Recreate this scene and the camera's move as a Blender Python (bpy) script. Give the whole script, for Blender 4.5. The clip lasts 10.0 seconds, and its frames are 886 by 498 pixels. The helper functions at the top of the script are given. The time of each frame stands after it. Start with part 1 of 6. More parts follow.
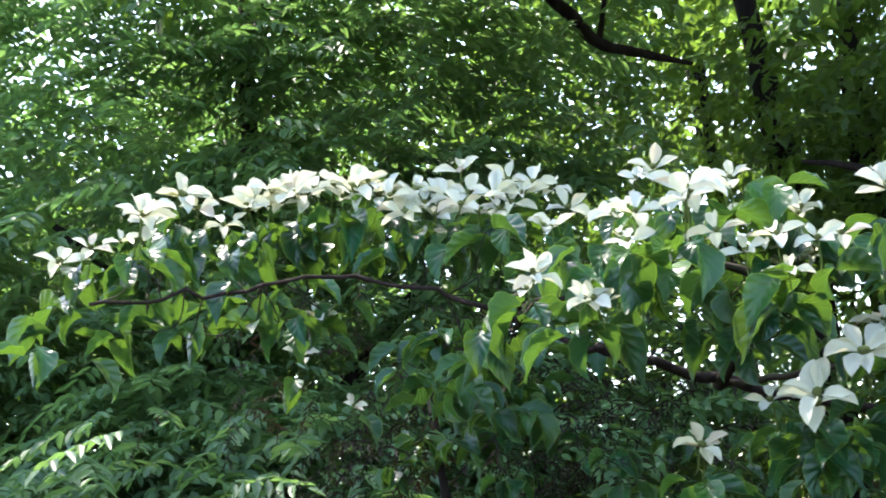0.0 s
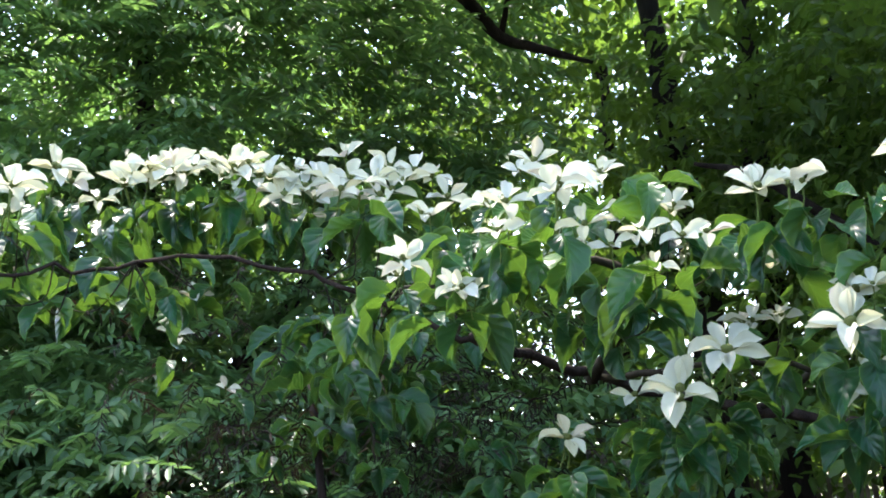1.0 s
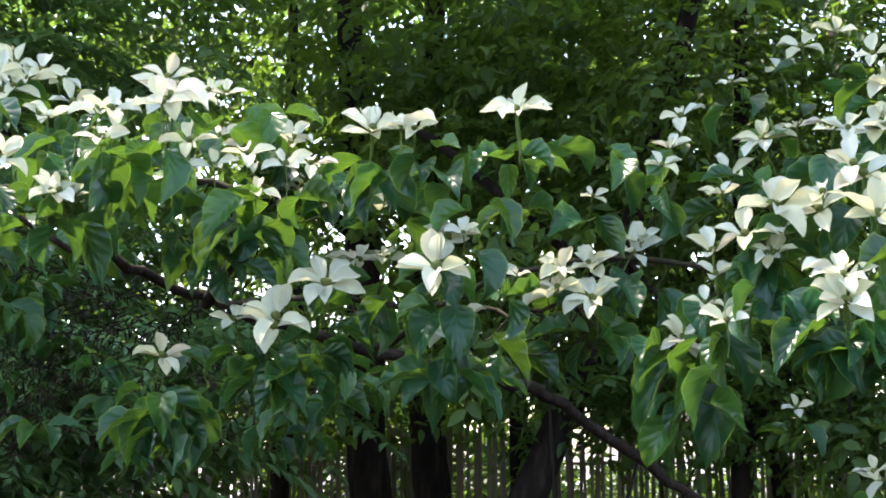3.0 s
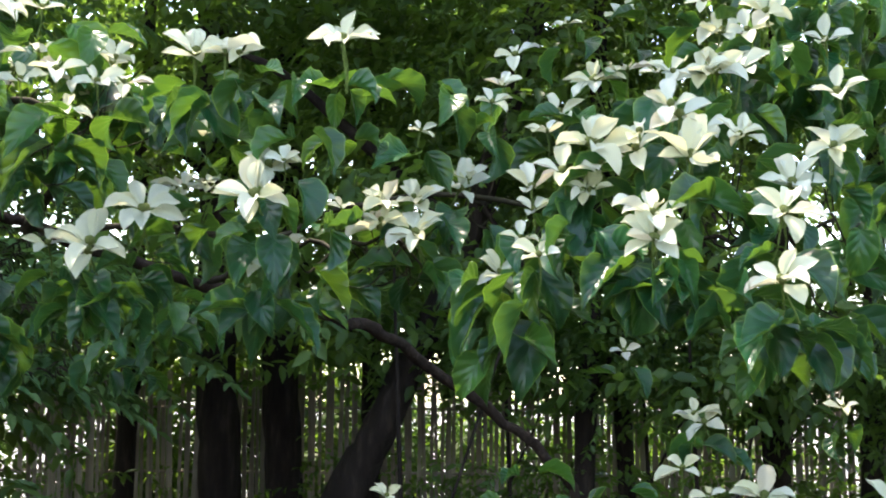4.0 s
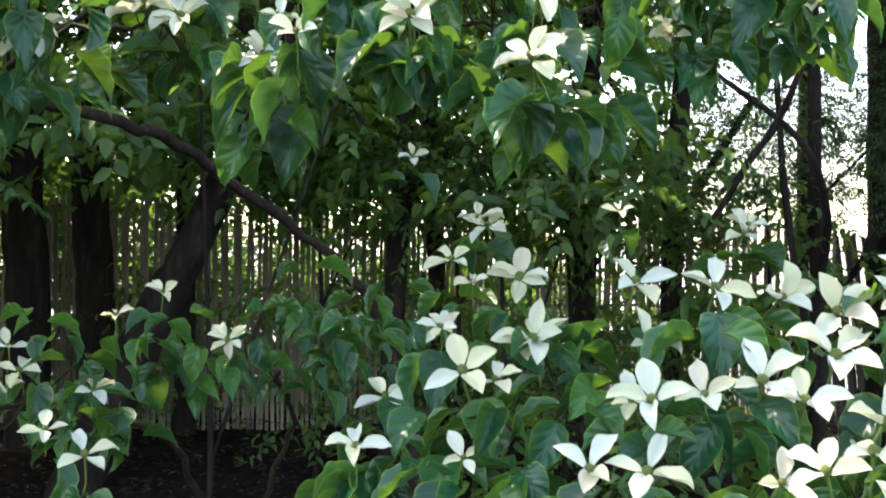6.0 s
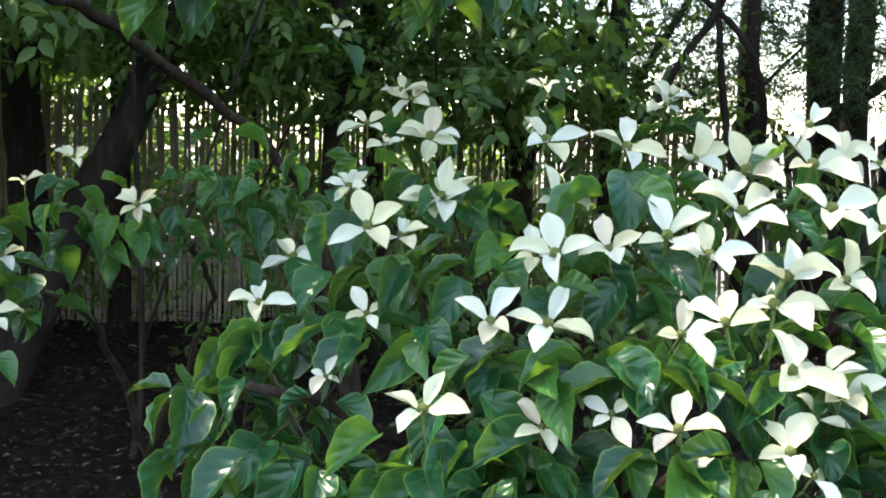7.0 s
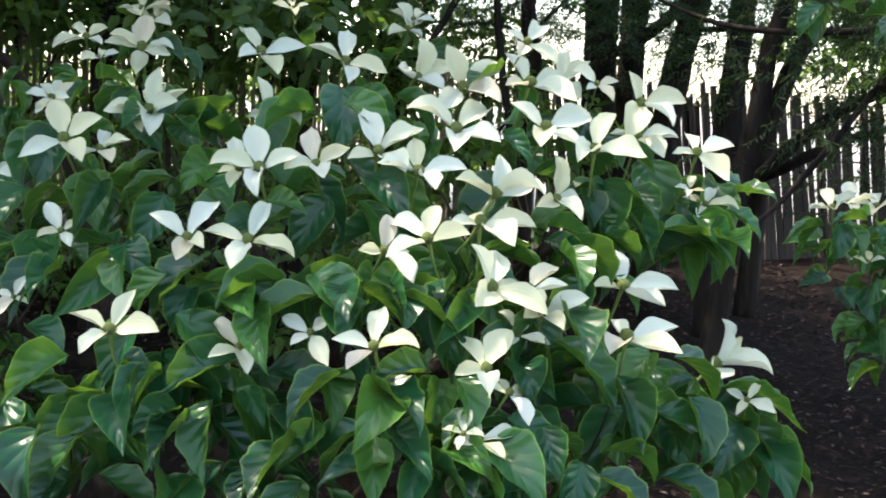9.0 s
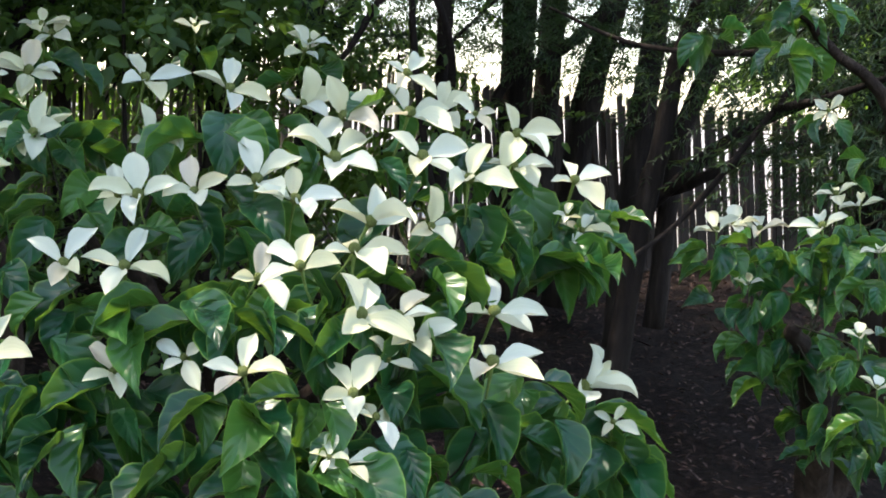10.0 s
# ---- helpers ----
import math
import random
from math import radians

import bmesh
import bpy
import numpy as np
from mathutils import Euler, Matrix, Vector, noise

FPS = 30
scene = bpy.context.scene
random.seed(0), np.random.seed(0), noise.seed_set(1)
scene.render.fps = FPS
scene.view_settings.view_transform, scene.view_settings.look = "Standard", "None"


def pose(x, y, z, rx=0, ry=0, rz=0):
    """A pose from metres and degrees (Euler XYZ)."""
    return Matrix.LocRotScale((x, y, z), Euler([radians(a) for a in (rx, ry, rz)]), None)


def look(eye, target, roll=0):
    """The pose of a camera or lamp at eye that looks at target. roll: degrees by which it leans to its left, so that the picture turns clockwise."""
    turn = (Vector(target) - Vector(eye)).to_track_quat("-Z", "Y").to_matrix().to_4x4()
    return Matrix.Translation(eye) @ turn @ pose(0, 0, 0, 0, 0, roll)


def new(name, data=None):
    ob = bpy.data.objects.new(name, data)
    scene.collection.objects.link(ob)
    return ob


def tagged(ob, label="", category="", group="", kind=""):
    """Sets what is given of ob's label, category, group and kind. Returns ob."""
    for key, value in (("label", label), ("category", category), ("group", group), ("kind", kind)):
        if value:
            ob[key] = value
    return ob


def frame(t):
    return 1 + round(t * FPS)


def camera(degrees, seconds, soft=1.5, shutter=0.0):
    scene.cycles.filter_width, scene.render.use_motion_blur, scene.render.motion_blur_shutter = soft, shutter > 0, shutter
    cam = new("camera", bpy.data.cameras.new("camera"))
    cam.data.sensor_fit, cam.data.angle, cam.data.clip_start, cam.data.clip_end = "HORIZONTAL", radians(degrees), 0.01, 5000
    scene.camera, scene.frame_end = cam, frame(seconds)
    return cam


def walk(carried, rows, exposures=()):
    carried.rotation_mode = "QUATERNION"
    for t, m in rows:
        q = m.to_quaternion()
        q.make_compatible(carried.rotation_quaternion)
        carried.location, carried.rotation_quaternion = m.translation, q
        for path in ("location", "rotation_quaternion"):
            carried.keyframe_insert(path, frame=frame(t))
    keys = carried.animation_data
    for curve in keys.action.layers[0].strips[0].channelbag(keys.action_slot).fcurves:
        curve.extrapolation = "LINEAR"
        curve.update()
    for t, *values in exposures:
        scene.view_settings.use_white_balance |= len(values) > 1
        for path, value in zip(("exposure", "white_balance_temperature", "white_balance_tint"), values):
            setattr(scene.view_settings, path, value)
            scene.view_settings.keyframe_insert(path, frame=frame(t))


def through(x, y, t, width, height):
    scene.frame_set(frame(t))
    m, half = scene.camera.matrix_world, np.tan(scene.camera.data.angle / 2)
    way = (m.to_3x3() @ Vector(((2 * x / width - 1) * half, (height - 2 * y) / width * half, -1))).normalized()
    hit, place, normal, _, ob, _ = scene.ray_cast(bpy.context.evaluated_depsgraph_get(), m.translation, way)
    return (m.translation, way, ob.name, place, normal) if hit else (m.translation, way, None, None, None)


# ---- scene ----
cam = camera(38.0, 10.0, soft=1.8, shutter=0.22)
# seconds, eye, target, roll
ROWS = [
    (0.0, 0.324, -0.448, 1.529, 0.1549, 1.4948, 1.9741, -5.95),
    (0.5, 0.358, -0.437, 1.523, 0.2800, 1.5136, 1.9564, -4.82),
    (1.0, 0.371, -0.434, 1.519, 0.3460, 1.5215, 1.9375, -4.57),
    (1.5, 0.390, -0.436, 1.513, 0.4386, 1.5238, 1.9091, -3.85),
    (2.0, 0.451, -0.435, 1.501, 0.6965, 1.5195, 1.8450, -2.31),
    (2.2, 0.466, -0.442, 1.498, 0.7832, 1.5042, 1.8341, -1.27),
    (3.3, 0.498, -0.457, 1.477, 0.9973, 1.4575, 1.7721, -0.61),
    (3.5, 0.514, -0.459, 1.472, 1.0595, 1.4445, 1.7517, -0.33),
    (4.0, 0.560, -0.453, 1.460, 1.2052, 1.4258, 1.6951, 0.39),
    (4.5, 0.586, -0.461, 1.446, 1.3243, 1.3886, 1.6275, 1.49),
    (5.0, 0.605, -0.470, 1.432, 1.4130, 1.3557, 1.5490, 1.35),
    (5.5, 0.626, -0.473, 1.409, 1.4760, 1.3371, 1.4681, 1.24),
    (6.0, 0.658, -0.479, 1.380, 1.5431, 1.3152, 1.3754, 0.51),
    (6.2, 0.669, -0.486, 1.362, 1.5784, 1.2951, 1.3222, 1.05),
    (7.3, 0.740, -0.479, 1.309, 1.7231, 1.2543, 1.1393, 0.96),
    (7.5, 0.756, -0.479, 1.303, 1.7687, 1.2370, 1.1264, 0.95),
    (8.0, 0.786, -0.485, 1.295, 1.8639, 1.1882, 1.0983, 1.45),
    (8.5, 0.809, -0.492, 1.293, 1.9486, 1.1382, 1.0841, 1.79),
    (9.0, 0.838, -0.495, 1.283, 2.0458, 1.0836, 1.0591, 2.31),
    (9.5, 0.858, -0.527, 1.298, 2.1272, 1.0024, 1.0800, 2.55),
    (10.0, 0.859, -0.564, 1.316, 2.1532, 0.9462, 1.1040, 3.19),
]
walk(cam, [(t, look((ex, ey, ez), (tx, ty, tz), roll)) for t, ex, ey, ez, tx, ty, tz, roll in ROWS],
     exposures=[(0.0, 2.92, 6600, 18), (2.0, 2.84, 6850, 18), (4.0, 2.97, 7350, 15), (6.0, 3.14, 7400, 14), (8.0, 2.95, 7300, 12), (10.0, 2.59, 7250, 14)])

# ---- light ----
world = bpy.data.worlds.new("sky")
scene.world = world
world.use_nodes = True
wn = world.node_tree
sky = wn.nodes.new("ShaderNodeTexSky")
sky.sky_type = "NISHITA"
sky.sun_disc = False
sky.sun_elevation = radians(65)
sky.sun_rotation = radians(-32)
sky.air_density = 1.0
sky.dust_density = 1.6
sky.ozone_density = 1.0
wn.nodes["Background"].inputs["Strength"].default_value = 0.155
wn.links.new(sky.outputs["Color"], wn.nodes["Background"].inputs["Color"])

sun = new("sun", bpy.data.lights.new("sun", "SUN"))
sun.data.energy = 2.0
sun.data.angle = radians(0.6)
sun.data.color = (1.0, 0.95, 0.86)
sun.matrix_basis = look((-2.6, 4.2, 10.6), (0, 0, 0))

# ---- materials ----
def nodes_of(name):
    m = bpy.data.materials.new(name)
    m.use_nodes = True
    nt = m.node_tree
    return m, nt, nt.nodes["Principled BSDF"], nt.nodes["Material Output"]


def node(nt, kind, **values):
    n = nt.nodes.new(kind)
    for key, value in values.items():
        n.inputs[key].default_value = value
    return n


def ramp(nt, source, stops):
    r = nt.nodes.new("ShaderNodeValToRGB")
    els = r.color_ramp.elements
    while len(els) < len(stops):
        els.new(0.5)
    for e, (at, colour) in zip(els, stops):
        e.position, e.color = at, (*colour, 1)
    nt.links.new(source, r.inputs["Fac"])
    return r.outputs["Color"]


def math_node(nt, op, a, b=None):
    n = nt.nodes.new("ShaderNodeMath")
    n.operation = op
    for i, v in enumerate((a, b)):
        if v is None:
            continue
        if isinstance(v, (int, float)):
            n.inputs[i].default_value = v
        else:
            nt.links.new(v, n.inputs[i])
    return n.outputs[0]


def mixed(nt, fac, a, b, blend="MIX"):
    n = nt.nodes.new("ShaderNodeMix")
    n.data_type, n.blend_type = "RGBA", blend
    for i, v in ((0, fac), (6, a), (7, b)):
        if isinstance(v, (int, float)):
            n.inputs[i].default_value = v
        elif isinstance(v, tuple):
            n.inputs[i].default_value = (*v, 1)
        else:
            nt.links.new(v, n.inputs[i])
    return n.outputs[2]


def chance(nt):
    """A number that differs from piece to piece, for loose objects and for joined ones."""
    a = nt.nodes.new("ShaderNodeObjectInfo").outputs["Random"]
    b = nt.nodes.new("ShaderNodeNewGeometry").outputs["Random Per Island"]
    return math_node(nt, "FRACT", math_node(nt, "ADD", a, b))


def leaf_material(name, dark, mid, light, glow, through, rough=0.4, veins=True, coat=0.5):
    """Thin leaf: glossy front, part of the light goes through it."""
    m, nt, bsdf, out = nodes_of(name)
    rnd = chance(nt)
    uv = nt.nodes.new("ShaderNodeTexCoord")
    base = ramp(nt, rnd, [(0.0, dark), (0.55, mid), (1.0, light)])
    blotch = node(nt, "ShaderNodeTexNoise", Scale=14.0, Detail=3.0)
    nt.links.new(uv.outputs["Object"], blotch.inputs["Vector"])
    base = mixed(nt, 0.35, base, ramp(nt, blotch.outputs["Fac"], [(0.35, (0.4, 0.5, 0.5)), (0.65, (1, 1, 1))]), "MULTIPLY")
    if veins:
        sep = nt.nodes.new("ShaderNodeSeparateXYZ")
        nt.links.new(uv.outputs["UV"], sep.inputs[0])
        across = math_node(nt, "ABSOLUTE", math_node(nt, "SUBTRACT", sep.outputs[0], 0.5))
        bow = math_node(nt, "SUBTRACT", sep.outputs[1], math_node(nt, "MULTIPLY", math_node(nt, "POWER", across, 0.7), 0.55))
        wave = math_node(nt, "SINE", math_node(nt, "MULTIPLY", bow, 36.0))
        rib = math_node(nt, "SUBTRACT", 1.0, math_node(nt, "MULTIPLY", across, 26.0))
        rib = math_node(nt, "MAXIMUM", rib, 0.0)
        line = math_node(nt, "MAXIMUM", math_node(nt, "MULTIPLY", math_node(nt, "SUBTRACT", wave, 0.72), 1.6), 0.0)
        line = math_node(nt, "MINIMUM", math_node(nt, "ADD", line, rib), 1.0)
        base = mixed(nt, math_node(nt, "MULTIPLY", line, 0.2), base, (0.10, 0.24, 0.08))
        margin = math_node(nt, "MINIMUM", math_node(nt, "MAXIMUM", math_node(nt, "MULTIPLY", math_node(nt, "SUBTRACT", across, 0.465), 18.0), 0.0), 0.38)
        base = mixed(nt, margin, base, (0.24, 0.38, 0.06))
        bump = node(nt, "ShaderNodeBump", Strength=0.42, Distance=0.0024)
        quilt = math_node(nt, "ADD", math_node(nt, "MULTIPLY", wave, -0.35), math_node(nt, "MULTIPLY", line, -0.5))
        nt.links.new(math_node(nt, "ADD", quilt, math_node(nt, "MULTIPLY", blotch.outputs["Fac"], 0.5)), bump.inputs["Height"])
        nt.links.new(bump.outputs[0], bsdf.inputs["Normal"])
    nt.links.new(base, bsdf.inputs["Base Color"])
    bsdf.inputs["Roughness"].default_value = rough
    bsdf.inputs["Specular IOR Level"].default_value = coat
    tl = node(nt, "ShaderNodeBsdfTranslucent")
    nt.links.new(mixed(nt, 0.5, base, glow, "MIX"), tl.inputs["Color"])
    mix = node(nt, "ShaderNodeMixShader", Fac=through)
    nt.links.new(bsdf.outputs[0], mix.inputs[1])
    nt.links.new(tl.outputs[0], mix.inputs[2])
    nt.links.new(mix.outputs[0], out.inputs["Surface"])
    return m


LEAF = leaf_material("dogwood leaf", (0.004, 0.040, 0.016), (0.009, 0.076, 0.027), (0.040, 0.124, 0.022), (0.19, 0.36, 0.02), 0.28, 0.3, True, 0.38)
FERN = leaf_material("feathered leaf", (0.07, 0.145, 0.075), (0.11, 0.22, 0.10), (0.18, 0.29, 0.11), (0.22, 0.42, 0.05), 0.5, 0.45, False, 0.4)
BROAD = leaf_material("broad leaf", (0.034, 0.08, 0.026), (0.058, 0.122, 0.034), (0.10, 0.18, 0.04), (0.25, 0.42, 0.03), 0.5, 0.5, False, 0.4)
NEEDLE = leaf_material("needle spray", (0.010, 0.025, 0.013), (0.015, 0.038, 0.016), (0.03, 0.062, 0.022), (0.10, 0.18, 0.03), 0.3, 0.55, False, 0.3)
# near-black colour that stands in for deep shade under the dogwood
SHADE_FILL = leaf_material("dark shade fill", (0.014, 0.009, 0.007), (0.024, 0.017, 0.010), (0.03, 0.045, 0.02), (0.04, 0.03, 0.012), 0.2, 0.8, False, 0.2)


def bract_material():
    m, nt, bsdf, out = nodes_of("bract")
    rnd = chance(nt)
    uv = nt.nodes.new("ShaderNodeTexCoord")
    base = ramp(nt, rnd, [(0.0, (0.53, 0.57, 0.47)), (0.5, (0.54, 0.56, 0.40)), (0.88, (0.56, 0.55, 0.33)), (1.0, (0.54, 0.48, 0.36))])
    sep = nt.nodes.new("ShaderNodeSeparateXYZ")
    nt.links.new(uv.outputs["UV"], sep.inputs[0])
    base = mixed(nt, math_node(nt, "MULTIPLY", math_node(nt, "POWER", math_node(nt, "SUBTRACT", 1.0, sep.outputs[1]), 7.0), 0.3), base, (0.55, 0.62, 0.30))
    tip = math_node(nt, "MULTIPLY", math_node(nt, "POWER", sep.outputs[1], 14.0), 0.6)
    base = mixed(nt, tip, base, (0.60, 0.55, 0.30))
    wave = math_node(nt, "SINE", math_node(nt, "MULTIPLY", math_node(nt, "ABSOLUTE", math_node(nt, "SUBTRACT", sep.outputs[0], 0.5)), 70.0))
    bump = node(nt, "ShaderNodeBump", Strength=0.1, Distance=0.0008)
    nt.links.new(wave, bump.inputs["Height"])
    nt.links.new(bump.outputs[0], bsdf.inputs["Normal"])
    nt.links.new(base, bsdf.inputs["Base Color"])
    bsdf.inputs["Roughness"].default_value = 0.55
    tl = node(nt, "ShaderNodeBsdfTranslucent")
    nt.links.new(base, tl.inputs["Color"])
    mix = node(nt, "ShaderNodeMixShader", Fac=0.35)
    nt.links.new(bsdf.outputs[0], mix.inputs[1])
    nt.links.new(tl.outputs[0], mix.inputs[2])
    nt.links.new(mix.outputs[0], out.inputs["Surface"])
    return m


BRACT = bract_material()


def rough_material(name, stops, scale, stretch=(1, 1, 1), rough=0.85, bump=0.6, depth=0.01, piece=0.0):
    m, nt, bsdf, out = nodes_of(name)
    tc = nt.nodes.new("ShaderNodeTexCoord")
    mp = nt.nodes.new("ShaderNodeMapping")
    mp.inputs["Scale"].default_value = stretch
    nt.links.new(tc.outputs["Object"], mp.inputs["Vector"])
    n1 = node(nt, "ShaderNodeTexNoise", Scale=scale, Detail=8.0, Roughness=0.65)
    n2 = node(nt, "ShaderNodeTexNoise", Scale=scale * 0.13, Detail=3.0)
    nt.links.new(mp.outputs[0], n1.inputs["Vector"])
    nt.links.new(tc.outputs["Object"], n2.inputs["Vector"])
    c = ramp(nt, n1.outputs["Fac"], stops)
    c = mixed(nt, 0.6, c, ramp(nt, n2.outputs["Fac"], [(0.3, (0.45, 0.45, 0.45)), (0.7, (1, 1, 1))]), "MULTIPLY")
    if piece:
        c = mixed(nt, piece, c, ramp(nt, chance(nt), [(0.0, (0.4, 0.38, 0.36)), (1.0, (1.0, 1.0, 1.0))]), "MULTIPLY")
    b = node(nt, "ShaderNodeBump", Strength=bump, Distance=depth)
    nt.links.new(n1.outputs["Fac"], b.inputs["Height"])
    nt.links.new(b.outputs[0], bsdf.inputs["Normal"])
    nt.links.new(c, bsdf.inputs["Base Color"])
    bsdf.inputs["Roughness"].default_value = rough
    bsdf.inputs["Specular IOR Level"].default_value = 0.15
    return m


LIMB_BARK = rough_material("limb bark", [(0.3, (0.016, 0.011, 0.008)), (0.55, (0.038, 0.026, 0.019)), (0.75, (0.09, 0.064, 0.048))], 34, (1, 1, 0.5), 0.95, 1.0, 0.02)
BARK = rough_material("bark", [(0.3, (0.010, 0.007, 0.006)), (0.55, (0.023, 0.017, 0.014)), (0.75, (0.055, 0.042, 0.035))], 22, (1, 1, 0.18), 0.9, 0.9, 0.02)
TWIG = rough_material("twig bark", [(0.3, (0.014, 0.012, 0.006)), (0.7, (0.038, 0.034, 0.018))], 60, (1, 1, 0.3), 0.8, 0.5, 0.003)
STALK = rough_material("green stalk", [(0.3, (0.10, 0.16, 0.04)), (0.7, (0.20, 0.28, 0.08))], 80, rough=0.6, bump=0.2, depth=0.001)
HUB = rough_material("seed head", [(0.35, (0.06, 0.08, 0.02)), (0.6, (0.20, 0.24, 0.07))], 420, rough=0.8, bump=1.0, depth=0.002)
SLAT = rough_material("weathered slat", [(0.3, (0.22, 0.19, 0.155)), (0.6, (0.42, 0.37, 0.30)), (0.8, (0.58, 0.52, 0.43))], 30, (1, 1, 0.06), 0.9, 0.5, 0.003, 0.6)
# darker than SLAT, for the wide boards of the right-hand part
BOARD = rough_material("dark brown board", [(0.3, (0.035, 0.027, 0.024)), (0.6, (0.075, 0.060, 0.052)), (0.8, (0.13, 0.11, 0.095))], 30, (1, 1, 0.06), 0.9, 0.5, 0.003, 0.6)
LITTER = rough_material("dry litter", [(0.3, (0.03, 0.017, 0.013)), (0.55, (0.085, 0.05, 0.04)), (0.72, (0.4, 0.28, 0.24))], 30, rough=0.8, bump=0.3, depth=0.002, piece=0.7)


def ground_material():
    m, nt, bsdf, out = nodes_of("ground")
    tc = nt.nodes.new("ShaderNodeTexCoord")
    fine = node(nt, "ShaderNodeTexNoise", Scale=26.0, Detail=9.0, Roughness=0.7)
    wide = node(nt, "ShaderNodeTexNoise", Scale=1.4, Detail=4.0)
    for n in (fine, wide):
        nt.links.new(tc.outputs["Object"], n.inputs["Vector"])
    mulch = ramp(nt, fine.outputs["Fac"], [(0.34, (0.006, 0.004, 0.003)), (0.54, (0.016, 0.010, 0.008)), (0.68, (0.045, 0.028, 0.022)), (0.82, (0.15, 0.095, 0.078))])
    drive = ramp(nt, fine.outputs["Fac"], [(0.3, (0.22, 0.21, 0.19)), (0.6, (0.32, 0.31, 0.29)), (0.8, (0.42, 0.40, 0.38))])
    sep = nt.nodes.new("ShaderNodeSeparateXYZ")
    nt.links.new(tc.outputs["Object"], sep.inputs[0])
    # past the fence line the bed gives way to a pale gravel drive
    edge = math_node(nt, "ADD", math_node(nt, "MULTIPLY", sep.outputs[0], 0.36), sep.outputs[1])
    edge = math_node(nt, "ADD", math_node(nt, "SUBTRACT", edge, 7.9), math_node(nt, "MULTIPLY", wide.outputs["Fac"], 0.8))
    edge = math_node(nt, "MINIMUM", math_node(nt, "MAXIMUM", edge, 0.0), 1.0)
    c = mixed(nt, edge, mulch, drive)
    c = mixed(nt, 0.5, c, ramp(nt, wide.outputs["Fac"], [(0.35, (0.5, 0.5, 0.5)), (0.65, (1, 1, 1))]), "MULTIPLY")
    b = node(nt, "ShaderNodeBump", Strength=0.9, Distance=0.03)
    nt.links.new(fine.outputs["Fac"], b.inputs["Height"])
    nt.links.new(b.outputs[0], bsdf.inputs["Normal"])
    nt.links.new(c, bsdf.inputs["Base Color"])
    bsdf.inputs["Roughness"].default_value = 0.95
    bsdf.inputs["Specular IOR Level"].default_value = 0.08
    return m


GROUND = ground_material()

# ---- builders ----
rng = np.random.default_rng(7)


def mesh_from(name, verts, faces, material, uv=None, smooth=True):
    me = bpy.data.meshes.new(name)
    me.from_pydata(np.asarray(verts, float).tolist(), [], [tuple(int(i) for i in f) for f in faces])
    me.materials.append(material)
    if smooth:
        me.polygons.foreach_set("use_smooth", [True] * len(me.polygons))
    if uv is not None:
        layer = me.uv_layers.new(name="UVMap")
        loops = np.empty(len(me.loops), dtype=np.int32)
        me.loops.foreach_get("vertex_index", loops)
        layer.data.foreach_set("uv", np.asarray(uv, np.float32)[loops].ravel())
    me.update()
    return me


def part(name, data, parent, m=None, label=""):
    """Hangs a mesh under a thing or a part; m is its pose in the parent's own space."""
    ob = new(name, data)
    ob.parent = parent
    if m is not None:
        ob.matrix_basis = m
    return tagged(ob, label) if label else ob


def thing(name, place, label, category, group="", kind=""):
    ob = new(name)
    ob.location = place
    ob.empty_display_size = 0.1
    return tagged(ob, label, category, group, kind)


def tube(points, radii, sides=7, wobble=0.0, seed=0):
    """Verts and faces of a tapering tube along points."""
    r = np.random.default_rng(seed)
    pts = np.asarray(points, float)
    along = np.gradient(pts, axis=0)
    along /= np.linalg.norm(along, axis=1)[:, None] + 1e-9
    u = np.cross(along[0], (0.31, 0.52, 0.79) if abs(along[0][2]) < 0.9 else (1.0, 0.2, 0.0))
    verts, faces = [], []
    for i, (p, a, rad) in enumerate(zip(pts, along, radii)):
        u = u - a * (u @ a)
        u /= np.linalg.norm(u)
        w = np.cross(a, u)
        for k in range(sides):
            q = 2 * math.pi * k / sides
            verts.append(p + (u * math.cos(q) + w * math.sin(q)) * rad * (1 + wobble * r.uniform(-1, 1)))
        if i:
            o = (i - 1) * sides
            faces += [(o + k, o + (k + 1) % sides, o + sides + (k + 1) % sides, o + sides + k) for k in range(sides)]
    n = len(pts)
    faces.append(tuple(range(sides))[::-1])
    faces.append(tuple(range((n - 1) * sides, n * sides)))
    return verts, faces


def smooth_line(points, steps=6):
    """Catmull-Rom line through rows of numbers."""
    p = np.asarray(points, float)
    p = np.vstack([2 * p[0] - p[1], p, 2 * p[-1] - p[-2]])
    out = []
    for i in range(1, len(p) - 2):
        a, b, c, d = p[i - 1 : i + 3]
        for t in np.arange(steps) / steps:
            out.append(0.5 * (2 * b + (c - a) * t + (2 * a - 5 * b + 4 * c - d) * t**2 + (3 * b - a - 3 * c + d) * t**3))
    out.append(p[-2])
    return np.array(out)


LEAF_OUTLINE = ((0, 0.06, 0.18, 0.34, 0.54, 0.72, 0.86, 0.94, 1), (0.06, 0.4, 0.84, 1.0, 0.82, 0.46, 0.17, 0.07, 0.0))
BRACT_OUTLINE = ((0, 0.1, 0.2, 0.34, 0.5, 0.64, 0.78, 0.9, 0.96, 1), (0.11, 0.16, 0.4, 0.8, 1.0, 0.97, 0.74, 0.36, 0.13, 0.0))


